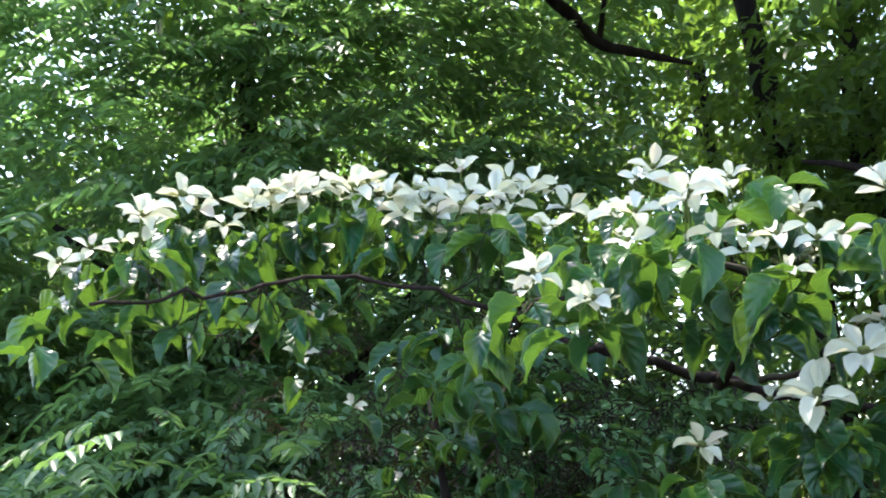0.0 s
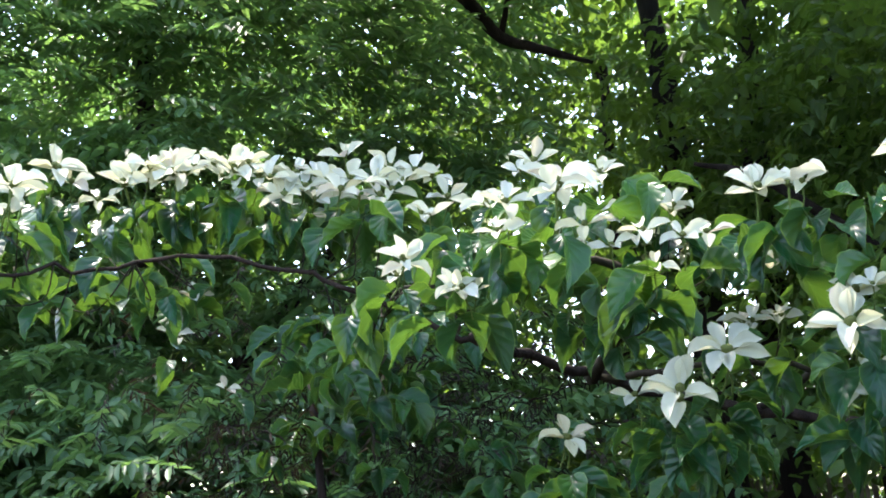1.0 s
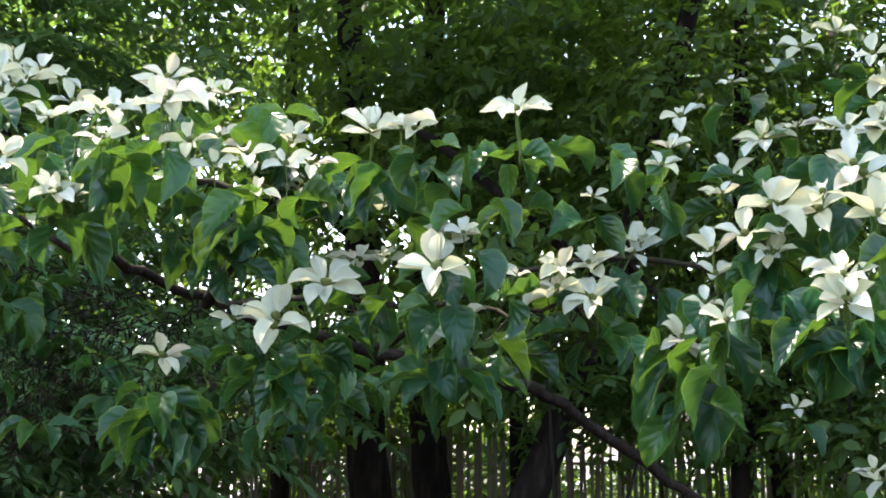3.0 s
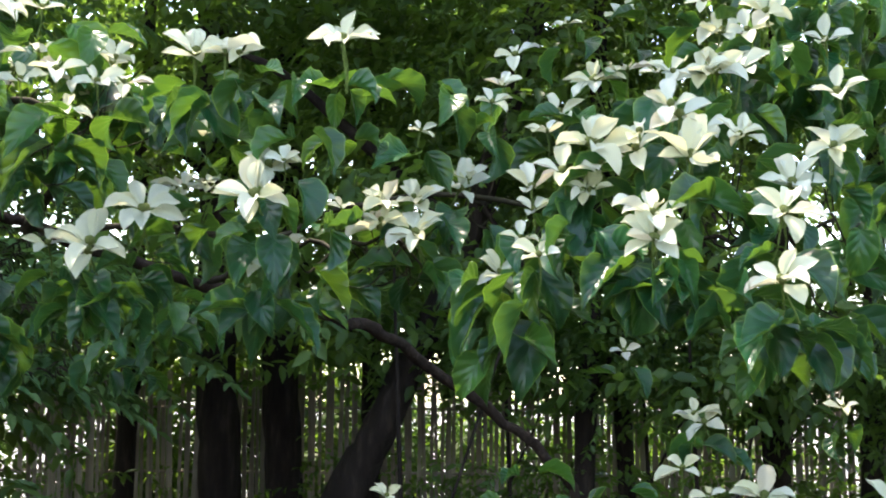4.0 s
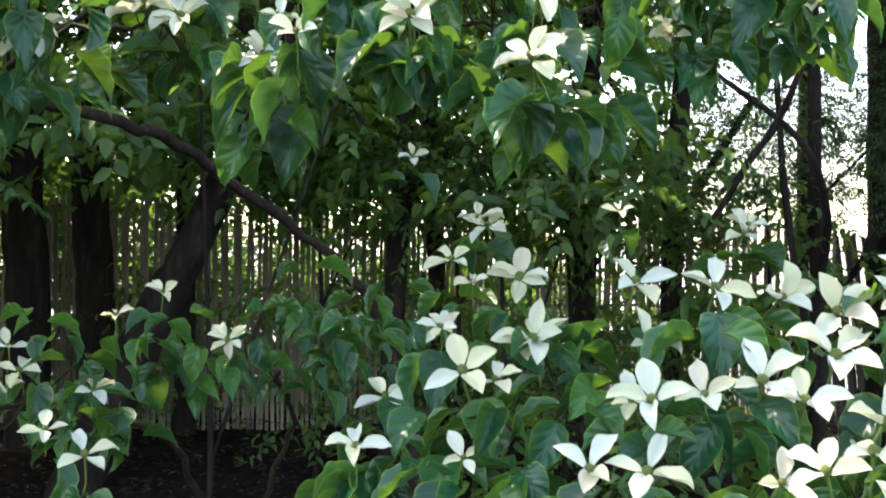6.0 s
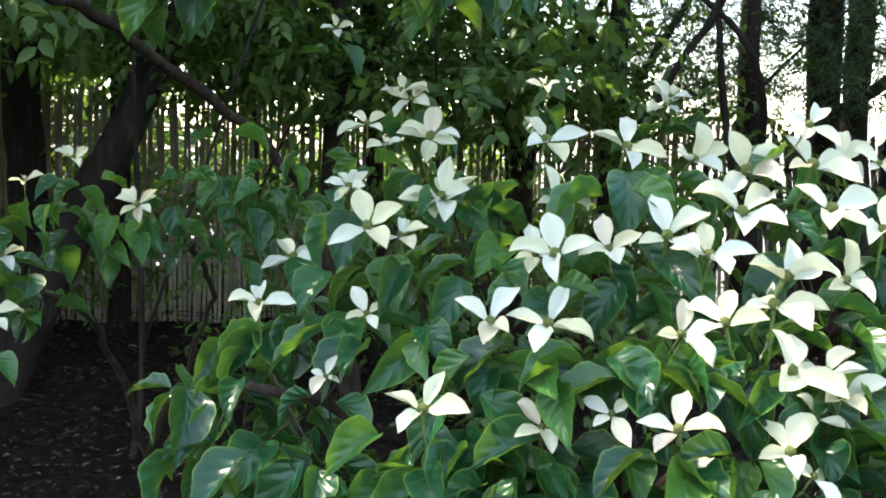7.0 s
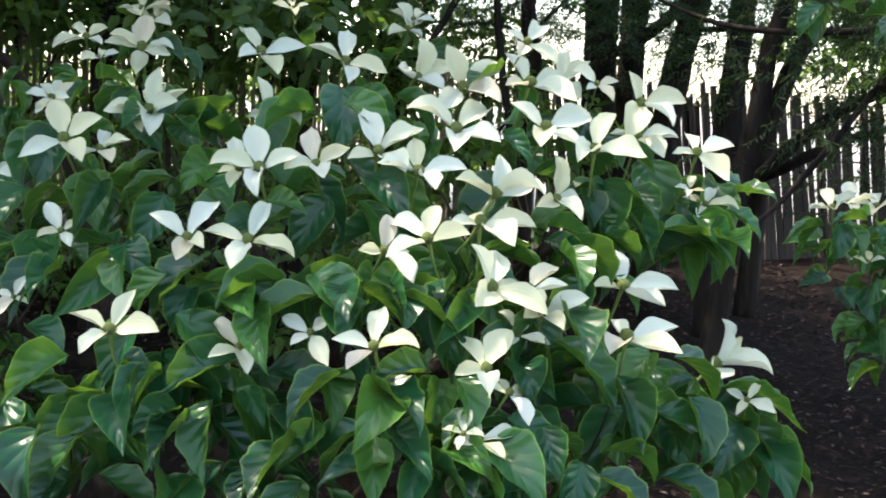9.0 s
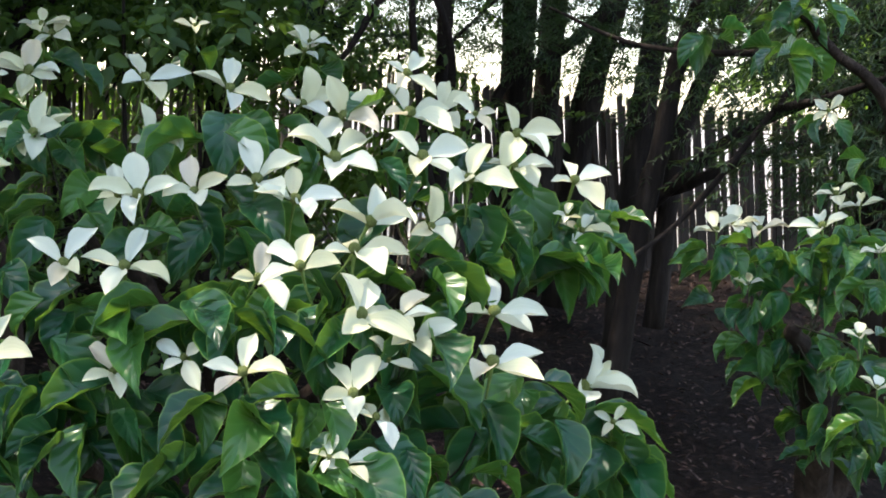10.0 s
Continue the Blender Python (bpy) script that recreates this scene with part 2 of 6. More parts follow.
def blade(length, width, droop, fold, wave, seed, outline, rows=10, cols=4, lift=0.0, hook=0.0, ripple=13):
    """A leaf or bract along +x from the origin, its upper face towards +z."""
    r = np.random.default_rng(seed)
    phase, twist = r.uniform(0, 6.28), r.uniform(-0.3, 0.3)
    verts, uv, faces = [], [], []
    wave *= 13 / ripple
    x = z = 0.0
    ang = lift
    for i in range(rows + 1):
        s = i / rows
        w = max(0.0004, width * 0.5 * float(np.interp(s, *outline)))
        for j in range(cols + 1):
            v = 2 * j / cols - 1
            edge = wave * math.sin(phase + s * ripple + (1.7 if v > 0 else 0)) * abs(v) ** 2 * math.sin(math.pi * s)
            rise = fold * abs(v) * w + 0.3 * w * abs(v) ** 5 + edge * width + twist * v * w * s
            verts.append((x - math.sin(ang) * rise, v * w * math.cos(fold * 0.5), z + math.cos(ang) * rise))
            uv.append((0.5 + v * 0.5, s))
        step = length / rows
        x += step * math.cos(ang)
        z += step * math.sin(ang)
        ang -= droop / rows + (hook / 3 if s > 0.7 else 0)
    for i in range(rows):
        for j in range(cols):
            a = i * (cols + 1) + j
            faces.append((a, a + cols + 1, a + cols + 2, a + 1))
    return np.array(verts), faces, np.array(uv)


# leaves: gently and strongly drooping ones, some folded along the rib
LEAF_SHAPES = [blade(*row, LEAF_OUTLINE, 15, 6, 0.0, hook, 24) for *row, hook in (
    (0.108, 0.060, 1.1, 0.45, 0.070, 1, 0.5), (0.114, 0.058, 0.7, 0.55, 0.085, 2, -0.4), (0.100, 0.058, 1.5, 0.40, 0.070, 3, 0.2),
    (0.118, 0.066, 1.0, 0.35, 0.095, 4, -0.5), (0.092, 0.046, 0.6, 0.75, 0.070, 5, 0.6), (0.106, 0.055, 1.2, 0.85, 0.090, 6, -0.6),
    (0.112, 0.058, 0.4, 0.50, 0.105, 7, 0.7), (0.102, 0.060, 1.9, 0.60, 0.080, 8, 0.3), (0.098, 0.048, 0.9, 1.00, 0.080, 9, 0.3))]
LEAF_MESHES = [mesh_from("leaf", v, f, LEAF, uv) for v, f, uv in LEAF_SHAPES]
BRACT_SHAPES = [blade(*row, BRACT_OUTLINE, 14, 4, lift, hook) for *row, lift, hook in (
    (0.5, 0.29, 0.30, 0.30, 0.03, 11, 0.46, 0.2), (0.5, 0.27, 0.55, 0.38, 0.05, 12, 0.52, -0.3), (0.5, 0.31, 0.15, 0.24, 0.04, 13, 0.36, 0.3),
    (0.5, 0.26, -0.20, 0.45, 0.03, 14, 0.24, 0.0), (0.5, 0.29, 0.75, 0.30, 0.07, 15, 0.50, -0.5), (0.5, 0.25, 0.45, 0.55, 0.09, 16, 0.34, 0.6),
    (0.5, 0.30, 0.95, 0.28, 0.06, 17, 0.42, 0.4))]
BRACT_MESHES = [mesh_from("bract", v, f, BRACT, uv) for v, f, uv in BRACT_SHAPES]


def chord(shape):
    """Length of a blade from base to tip, and how far its tip rises (radians)."""
    rows = shape[0][np.isclose(shape[2][:, 1], 1.0)]
    tip = rows.mean(axis=0)
    return float(np.linalg.norm(tip)), math.atan2(tip[2], tip[0])


BRACT_CHORDS = [chord(q) for q in BRACT_SHAPES]
LEAF_CHORDS = [chord(q) for q in LEAF_SHAPES]
LEAF_WIDTHS = [float(np.ptp(q[0][:, 1])) for q in LEAF_SHAPES]


def hub_mesh():
    bm = bmesh.new()
    bmesh.ops.create_icosphere(bm, subdivisions=2, radius=0.064)
    for v in bm.verts:
        v.co *= 1 + 0.12 * math.sin(v.co.x * 170) * math.sin(v.co.y * 170) * math.sin(v.co.z * 170)
        v.co.z += 0.062
    stalk, faces = tube([(0, 0, 0.0), (0.02, 0, -0.25), (0.0, 0.02, -0.5), (-0.03, 0.0, -0.7)], [0.022, 0.014, 0.013, 0.016], 5)
    made = [bm.verts.new(v) for v in stalk]
    for f in faces[:-2]:
        bm.faces.new([made[i] for i in f])
    for f in bm.faces:
        f.smooth = True
    me = bpy.data.meshes.new("flower")
    bm.to_mesh(me)
    bm.free()
    me.materials.append(HUB)
    me.materials.append(STALK)
    for p in me.polygons:
        p.material_index = 0 if p.center.z > -0.02 and math.hypot(p.center.x, p.center.y) > 0.024 or p.center.z > 0.03 else 1
    return me


HUB_MESH = hub_mesh()


def add_flower(tree, base, row, r):
    """Four bracts round a green seed head on its stalk."""
    x, y, z, az, tilt, spin, size = row
    m = pose(x - base[0], y - base[1], z - base[2], 0, 0, az) @ pose(0, 0, 0, 0, tilt, 0) @ pose(0, 0, 0, 0, 0, spin)
    head = part("flower", HUB_MESH, tree, m @ Matrix.Scale(size, 4))
    lean = r.uniform(-0.15, 0.1)
    for k in range(4):
        turn = 90 * k + r.uniform(-15, 15)
        s = r.uniform(0.78, 1.12)
        q = pose(0, 0, 0.0, 0, 0, turn) @ pose(0.03, 0, 0.01, r.uniform(-20, 20), math.degrees(lean) + r.uniform(-20, 16), 0)
        part("bract", BRACT_MESHES[r.integers(len(BRACT_MESHES))], head, q @ Matrix.Diagonal((s, s * r.uniform(0.76, 0.94), s, 1)))
    axis = m.to_3x3() @ Vector((0, 0, 1))
    return Vector((x, y, z)) - axis * size * 0.68


def add_bloom(tree, base, row, r):
    """An open flower whose four bracts each have a turn, a rise and a length of their own."""
    x, y, z, az, tilt = row[:5]
    m = pose(x - base[0], y - base[1], z - base[2], 0, 0, az) @ pose(0, 0, 0, 0, tilt, 0)
    bracts = [row[i : i + 3] for i in range(5, 17, 3)]
    size = 2 * sum(b[2] for b in bracts) / 4
    head = part("flower", HUB_MESH, tree, m @ Matrix.Scale(size, 4))
    for turn, rise, length in bracts:
        k = int(r.integers(len(BRACT_MESHES)))
        reach, lift = BRACT_CHORDS[k]
        s = length / size / reach
        q = pose(0, 0, 0.01, 0, 0, turn) @ pose(0, 0, 0, 0, -rise, 0) @ pose(0, 0, 0, r.uniform(-16, 16), math.degrees(lift), 0)
        part("bract", BRACT_MESHES[k], head, q @ Matrix.Diagonal((s, s * r.uniform(0.7, 0.86), s, 1)))
    axis = m.to_3x3() @ Vector((0, 0, 1))
    return Vector((x, y, z)) - axis * size * 0.68


def leaf_pose(row, k, r):
    """The pose of leaf shape k from its base to its tip, upper face outwards."""
    foot, tip, width = Vector(row[:3]), Vector(row[3:6]), row[6]
    reach, lift = LEAF_CHORDS[k]
    along = tip - foot
    s = along.length / reach
    ax = along.normalized()
    up = Vector((-0.4, -0.8, 0.55)) + Vector(r.normal(0, 0.22, 3))
    az = (up - ax * up.dot(ax)).normalized()
    turn = Matrix((ax, az.cross(ax), az)).transposed().to_4x4()
    wide = min(1.5, max(0.6, width / (s * LEAF_WIDTHS[k])))
    return Matrix.Translation(foot) @ turn @ pose(0, 0, 0, 0, math.degrees(lift), 0) @ Matrix.Diagonal((s, s * wide, s, 1))


def leaf_poses(node_at, count, r, spread=0.02, start=(-52, 12), size=(0.58, 0.96)):
    """Poses of the leaves that hang round a node."""
    first = r.uniform(0, 360)
    for k in range(count):
        az = first + 360 * k / count + r.uniform(-28, 28)
        down = r.uniform(*start)
        s = r.uniform(*size)
        off = Vector((math.cos(radians(az)), math.sin(radians(az)), r.uniform(-0.6, 0.3))) * spread
        yield Matrix.Translation(Vector(node_at) + off) @ pose(0, 0, 0, 0, 0, az) @ pose(0, 0, 0, r.uniform(-38, 38), -down, 0) @ Matrix.Scale(s, 4)


def joined(name, shapes, placed, material):
    """One mesh of many placed copies of shapes: rows of (shape number, matrix)."""
    verts, faces, uvs, at = [], [], [], 0
    arrays = [(np.asarray(v), np.asarray(f), uv) for v, f, uv in shapes]
    for k, m in placed:
        v, f, uv = arrays[k]
        a = np.array(m)
        verts.append(v @ a[:3, :3].T + a[:3, 3])
        faces.append(f + at)
        uvs.append(uv)
        at += len(v)
    verts, faces, uvs = np.concatenate(verts), np.concatenate(faces), np.concatenate(uvs)
    me = bpy.data.meshes.new(name)
    n, c = faces.shape
    me.vertices.add(len(verts))
    me.vertices.foreach_set("co", verts.astype(np.float32).ravel())
    me.loops.add(n * c)
    me.loops.foreach_set("vertex_index", faces.astype(np.int32).ravel())
    me.polygons.add(n)
    me.polygons.foreach_set("loop_start", np.arange(0, n * c, c, dtype=np.int32))
    me.polygons.foreach_set("use_smooth", np.ones(n, dtype=bool))
    me.materials.append(material)
    layer = me.uv_layers.new(name="UVMap")
    layer.data.foreach_set("uv", uvs.astype(np.float32)[faces.ravel()].ravel())
    me.update(calc_edges=True)
    me.validate()
    return me


def add_tubes(name, lines, material, parent, base, sides=6, label="", kind=""):
    """One mesh of several tapering tubes; lines are rows of (points, radii)."""
    verts, faces = [], []
    for i, (p, rad) in enumerate(lines):
        v, f = tube(p, rad, sides, 0.12, i)
        faces += [tuple(k + len(verts) for k in q) for q in f]
        verts += v
    ob = part(name, mesh_from(name, np.asarray(verts) - np.asarray(base), faces, material), parent, None, label)
    return tagged(ob, kind=kind) if kind else ob


def shade_canopy(parent, base, blobs, seed):
    """High leafy cover over the bed, added above the view to shade what stands below."""
    crown(LARGE, blobs, seed, BROAD, base, parent, 12, 0.35)


def dogwood(label, base, limbs, sprays, leaf_nodes, seed, counts=(3, 5), top=None, size=(0.58, 0.96), loose=300, group="dogwood trees", blooms=(), hanging=(), inner=()):
    """A flowering dogwood: limbs, twigs, flowers on stalks, and whorls of hanging leaves."""
    r = np.random.default_rng(seed)
    tree = thing("dogwood_tree", base, label, "tree", group)
    spine = []
    for limb in limbs:
        line = smooth_line(limb, 7)
        bend = r.normal(0, 0.006, (len(line), 3))
        line[:, :3] += bend
        add_tubes("limb", [(line[:, :3], np.maximum(line[:, 3], 0.003))], LIMB_BARK if limb[0][3] > 0.013 else TWIG, tree, base, 9)
        spine.append(line)
    spine = np.concatenate(spine)
    feet = [add_flower(tree, base, row, r) for rows in sprays for row in rows]
    feet += [add_bloom(tree, base, row, r) for rows in blooms for row in rows]
    whorls = [(f, r.integers(counts[0] - 1, counts[1])) for f in feet]
    whorls += [(Vector(p), r.integers(counts[0], counts[1] + 1)) for rows in leaf_nodes for p in rows]
    # top: unseen leaf clouds added overhead for shade; inner: whorls within the crown
    for cx, cy, cz, rx, ry, rz, n in [*(top or ()), *inner]:
        for _ in range(n):
            d = r.normal(size=3)
            d *= r.uniform(0.2, 1) ** 0.4 / np.linalg.norm(d)
            whorls.append((Vector((cx + d[0] * rx, cy + d[1] * ry, cz + d[2] * rz)), 5))
    placed, twigs = [], []
    single = 0
    for rows in hanging:
        for row in rows:
            k = int(r.integers(len(LEAF_MESHES)))
            part("leaf", LEAF_MESHES[k], tree, Matrix.Translation(-Vector(base)) @ leaf_pose(row, k, r))
            single += 1
    loose -= single
    for at, count in whorls:
        for m in leaf_poses(at, count, r, size=size):
            placed.append((int(r.integers(len(LEAF_SHAPES))), Matrix.Translation(-Vector(base)) @ m))
        if at.z > 2.4:
            continue
        gap = np.linalg.norm(spine[:, :3] - np.array(at), axis=1)
        foot = spine[np.argmin(gap + r.uniform(0, 0.3, len(gap))), :3]
        if np.linalg.norm(foot - np.array(at)) < 0.15:
            mid = (foot + np.array(at)) / 2 + np.array([0, 0, -0.03]) + r.normal(0, 0.015, 3)
            line = smooth_line([foot, mid, np.array(at)], 4)
            twigs.append((line, np.linspace(0.0017, 0.001, len(line))))
    add_tubes("twig", twigs, TWIG, tree, base, 5, "thin brown twigs", "stuff")
    placed.sort(key=lambda q: (q[1].translation.y + base[1]))
    for k, m in placed[:loose]:
        part("leaf", LEAF_MESHES[k], tree, m)
    if placed[loose:]:
        tagged(part("foliage", joined("foliage", LEAF_SHAPES, placed[loose:], LEAF), tree), kind="stuff")
    return tree


# ---- foliage of the trees behind ----
def leaflet(length, width):
    """A small leaf of two halves folded along the rib."""
    up = 0.16 * width
    v = np.array([(0, 0, 0), (length * 0.28, -width * 0.46, up), (length * 0.66, -width * 0.36, up * 0.6), (length, 0, -0.12 * length),
                  (length * 0.66, width * 0.36, up * 0.6), (length * 0.28, width * 0.46, up)])
    return v, [(0, 1, 2, 3), (0, 3, 4, 5)], np.array([(0.5, 0), (0, 0.3), (0.1, 0.7), (0.5, 1), (0.9, 0.7), (1, 0.3)])


def frond(pairs, length, leaf_len, leaf_wide, seed):
    """A feathered leaf: leaflets in pairs along a drooping rib."""
    r = np.random.default_rng(seed)
    verts, faces, uvs = [], [], []
    for i in range(pairs + 1):
        s = (i + 0.6) / (pairs + 0.6)
        x, z = length * s, -0.25 * length * s * s
        for side in (1, -1) if i < pairs else (0,):
            v, f, uv = leaflet(leaf_len * (1 - 0.35 * abs(s - 0.5)), leaf_wide)
            m = np.array(pose(x, 0, z, r.uniform(-25, 25), r.uniform(5, 35), side * 62 + r.uniform(-8, 8)))
            v = v @ m[:3, :3].T + m[:3, 3]
            faces += [tuple(k + len(verts) for k in q) for q in f]
            verts += list(v)
            uvs += list(uv)
    return np.array(verts), faces, np.array(uvs)


def spray(count, length, leaf_len, leaf_wide, seed):
    """A twig's end with alternate broad leaves."""
    r = np.random.default_rng(seed)
    verts, faces, uvs = [], [], []
    for i in range(count):
        s = (i + 0.5) / count
        v, f, uv = leaflet(leaf_len * r.uniform(0.7, 1.15), leaf_wide * r.uniform(0.8, 1.1))
        m = np.array(pose(length * s, 0, -0.2 * length * s * s, r.uniform(-40, 40), r.uniform(-10, 55), (1 if i % 2 else -1) * r.uniform(20, 85)))
        v = v @ m[:3, :3].T + m[:3, 3]
        faces += [tuple(k + len(verts) for k in q) for q in f]
        verts += list(v)
        uvs += list(uv)
    return np.array(verts), faces, np.array(uvs)


FRONDS = [frond(6, 0.28, 0.082, 0.030, s) for s in range(4)]
SPRAYS = [spray(7, 0.22, 0.075, 0.042, s) for s in range(4)]
LARGE = [spray(8, 0.34, 0.12, 0.075, s) for s in range(4)]
SMALL = [spray(9, 0.20, 0.045, 0.026, s) for s in range(4)]
NEEDLES = [spray(20, 0.20, 0.034, 0.006, s) for s in range(4)]


def crown(shapes, blobs, seed, material, base, parent, clump=14, spread=0.22, layered=1.0):
    """Clumps of leaves filling ellipsoids: rows of centre, radii, clump count."""
    r = np.random.default_rng(seed)
    placed = []
    for cx, cy, cz, rx, ry, rz, count in blobs:
        for _ in range(count):
            d = r.normal(size=3)
            d /= np.linalg.norm(d)
            d *= r.uniform(0.25, 1) ** 0.45
            at = np.array([cx, cy, cz]) + d * (rx, ry, rz)
            out = math.degrees(math.atan2(d[1], d[0]))
            for _ in range(clump):
                p = at + r.normal(size=3) * (spread, spread, spread * 0.45 * layered) - np.array(base)
                m = pose(*p, 0, 0, out + r.normal(0, 60)) @ pose(0, 0, 0, r.uniform(-30, 30) * layered, r.uniform(-20, 35) * layered, 0)
                placed.append((int(r.integers(len(shapes))), m @ Matrix.Scale(r.uniform(0.7, 1.25), 4)))
    return tagged(part("crown", joined("crown", shapes, placed, material), parent), kind="stuff")


def tree(name, label, base, trunks, blobs, shapes, material, seed, clump=14, spread=0.22, group="trees by the fence", move=(0, 0, 0), layered=1.0):
    """Trunk and limbs as tapering tubes, and a crown of loose clumps."""
    base = tuple(np.add(base, move))
    blobs = [(*np.add(b[:3], move), *b[3:]) for b in blobs]
    ob = thing(name, base, label, "shrub" if "shrub" in name else "tree", group)
    for i, line in enumerate(trunks):
        pts = smooth_line(np.asarray(line) + (*move, 0), 6)
        add_tubes("trunk" if i == 0 else "limb", [(pts[:, :3], pts[:, 3])], BARK, ob, base, 10)
    if blobs:
        crown(shapes, blobs, seed, material, base, ob, clump, spread, layered)
    return ob

# ---- ground ----
def ground_height(x, y):
    s = np.clip((np.asarray(y) + 0.36 * np.asarray(x) - 2.6) / 4.2, 0, 1)
    return 0.42 * s * s * (3 - 2 * s)


def build_ground():
    t = np.linspace(-1, 1, 141)
    axis = np.sign(t) * (np.abs(t) * 9 + np.abs(t) ** 7 * 900)
    gx, gy = np.meshgrid(axis + 2.5, axis + 3.0)
    near = np.exp(-((gx - 2.5) ** 2 + (gy - 3) ** 2) / 160)
    gz = ground_height(gx, gy) + near * (0.03 * np.sin(gx * 2.1 + np.sin(gy * 1.7)) * np.cos(gy * 1.9) + rng.normal(0, 0.012, gx.shape))
    n = len(t)
    verts = np.stack([gx.ravel(), gy.ravel(), gz.ravel()], 1)
    i = np.arange(n * n).reshape(n, n)
    faces = np.stack([i[:-1, :-1].ravel(), i[:-1, 1:].ravel(), i[1:, 1:].ravel(), i[1:, :-1].ravel()], 1)
    tagged(new("ground", mesh_from("ground", verts, faces, GROUND)), "dark brown mulch bed with dry leaf litter and a pale gravel drive beyond", "ground", kind="structure")


build_ground()


def build_litter():
    """Dry leaves and bark chips on the bed."""
    r = np.random.default_rng(21)
    chips = [leaflet(0.034, 0.018), leaflet(0.024, 0.014), leaflet(0.05, 0.01)]
    placed = []
    for _ in range(9000):
        x, y = r.uniform(0.4, 6.8), r.uniform(1.2, 6.2)
        placed.append((int(r.integers(3)), pose(x, y, float(ground_height(x, y)) + 0.03 + r.uniform(0, 0.015), r.uniform(-25, 25), r.uniform(-25, 25), r.uniform(0, 360))))
    tagged(new("leaf_litter", joined("leaf_litter", chips, placed, LITTER)), "dry brown leaves and bark chips on the bed", "litter", kind="stuff")


build_litter()

# ---- fence ----
FENCE_A, FENCE_DIR = Vector((0.5, 6.9, 0)), Vector((0.9407, -0.3393, 0))


def slat_mesh(width, height, thick, seed, wood):
    """A split slat: slightly bowed, with an uneven top."""
    r = np.random.default_rng(seed)
    verts, faces = [], []
    for i, z in enumerate((0, 0.35, 0.7, 1.0)):
        bow = r.uniform(-0.006, 0.006)
        w = width * r.uniform(0.88, 1.0)
        cut = r.uniform(-0.012, 0.012) if i == 3 else 0
        for sx, sy in ((-1, -1), (1, -1), (1, 1), (-1, 1)):
            verts.append((sx * w / 2 + bow, sy * thick / 2, z * height + sx * cut))
    for i in range(3):
        o = 4 * i
        faces += [(o + k, o + (k + 1) % 4, o + 4 + (k + 1) % 4, o + 4 + k) for k in range(4)]
    faces += [(3, 2, 1, 0), (12, 13, 14, 15)]
    return mesh_from("slat", verts, faces, wood, smooth=False)


def build_fence():
    fence = thing("fence", tuple(FENCE_A), "weathered grey-brown slat fence with narrow gaps behind the trees", "fence")
    r = np.random.default_rng(5)
    heading = math.degrees(math.atan2(FENCE_DIR.y, FENCE_DIR.x))
    thin = [slat_mesh(0.021, 1.0, 0.012, s, SLAT) for s in range(5)]
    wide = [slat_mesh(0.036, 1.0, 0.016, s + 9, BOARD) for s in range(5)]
    s, made = 0.2, 0
    while s < 9.6 and made < 300:
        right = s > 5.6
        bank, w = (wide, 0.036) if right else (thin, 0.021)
        scale = r.uniform(0.75, 1.15)
        s += w * 0.47 * scale
        p = FENCE_A + FENCE_DIR * s
        foot = float(ground_height(p.x, p.y)) - 0.05
        top = (1.61 - 0.025 * max(0.0, s - 2.5) if not right else 1.48 - 0.03 * (s - 5)) + r.normal(0, 0.03)
        lean = r.normal(0, 0.7) - (7.5 if right else 0)
        m = pose(*(FENCE_DIR * s), 0, 0, heading) @ pose(0, r.normal(0, 0.006), foot, r.normal(0, 1.0), lean, 0)
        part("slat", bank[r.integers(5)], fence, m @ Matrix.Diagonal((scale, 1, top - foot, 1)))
        made += 1
        s += w * 0.47 * scale + (r.uniform(0.002, 0.010) if right else r.uniform(0.004, 0.012))
    for z, z2, rad in ((0.72, 0.70, 0.008), (1.08, 1.0, 0.008), (1.42, 1.2, 0.006)):
        ends = [(-0.5, z), (2.5, z), (5.0, z - 0.02), (9.7, z2)]
        pts = [tuple(FENCE_A + FENCE_DIR * a + Vector((0.008, 0.022, b))) for a, b in ends]
        add_tubes("rail", [(np.array(pts), [rad] * 4)], SLAT, fence, tuple(FENCE_A), 6)
    # the runs past both ends
    shapes = [(np.array([(-0.02, 0, 0), (0.02, 0, 0), (0.02, 0.014, 0), (-0.02, 0.014, 0), (-0.02, 0, 1), (0.02, 0, 1), (0.02, 0.014, 1), (-0.02, 0.014, 1)]),
               [(0, 1, 5, 4), (1, 2, 6, 5), (2, 3, 7, 6), (3, 0, 4, 7), (4, 5, 6, 7), (3, 2, 1, 0)], np.zeros((8, 2)))]
    placed = []
    for a in np.concatenate([np.arange(-5, 0.15, 0.05), np.arange(9.7, 15, 0.055)]):
        p = FENCE_A + FENCE_DIR * float(a)
        foot = float(ground_height(p.x, p.y)) - 0.05
        placed.append((0, pose(*(FENCE_DIR * float(a)), 0, 0, heading) @ pose(0, 0, foot, 0, r.normal(0, 1.5), 0) @ Matrix.Diagonal((1, 1, 1.3 - foot + r.normal(0, 0.03), 1))))
    tagged(part("fence_run", joined("fence_run", shapes, placed, SLAT), fence), kind="stuff")


build_fence()

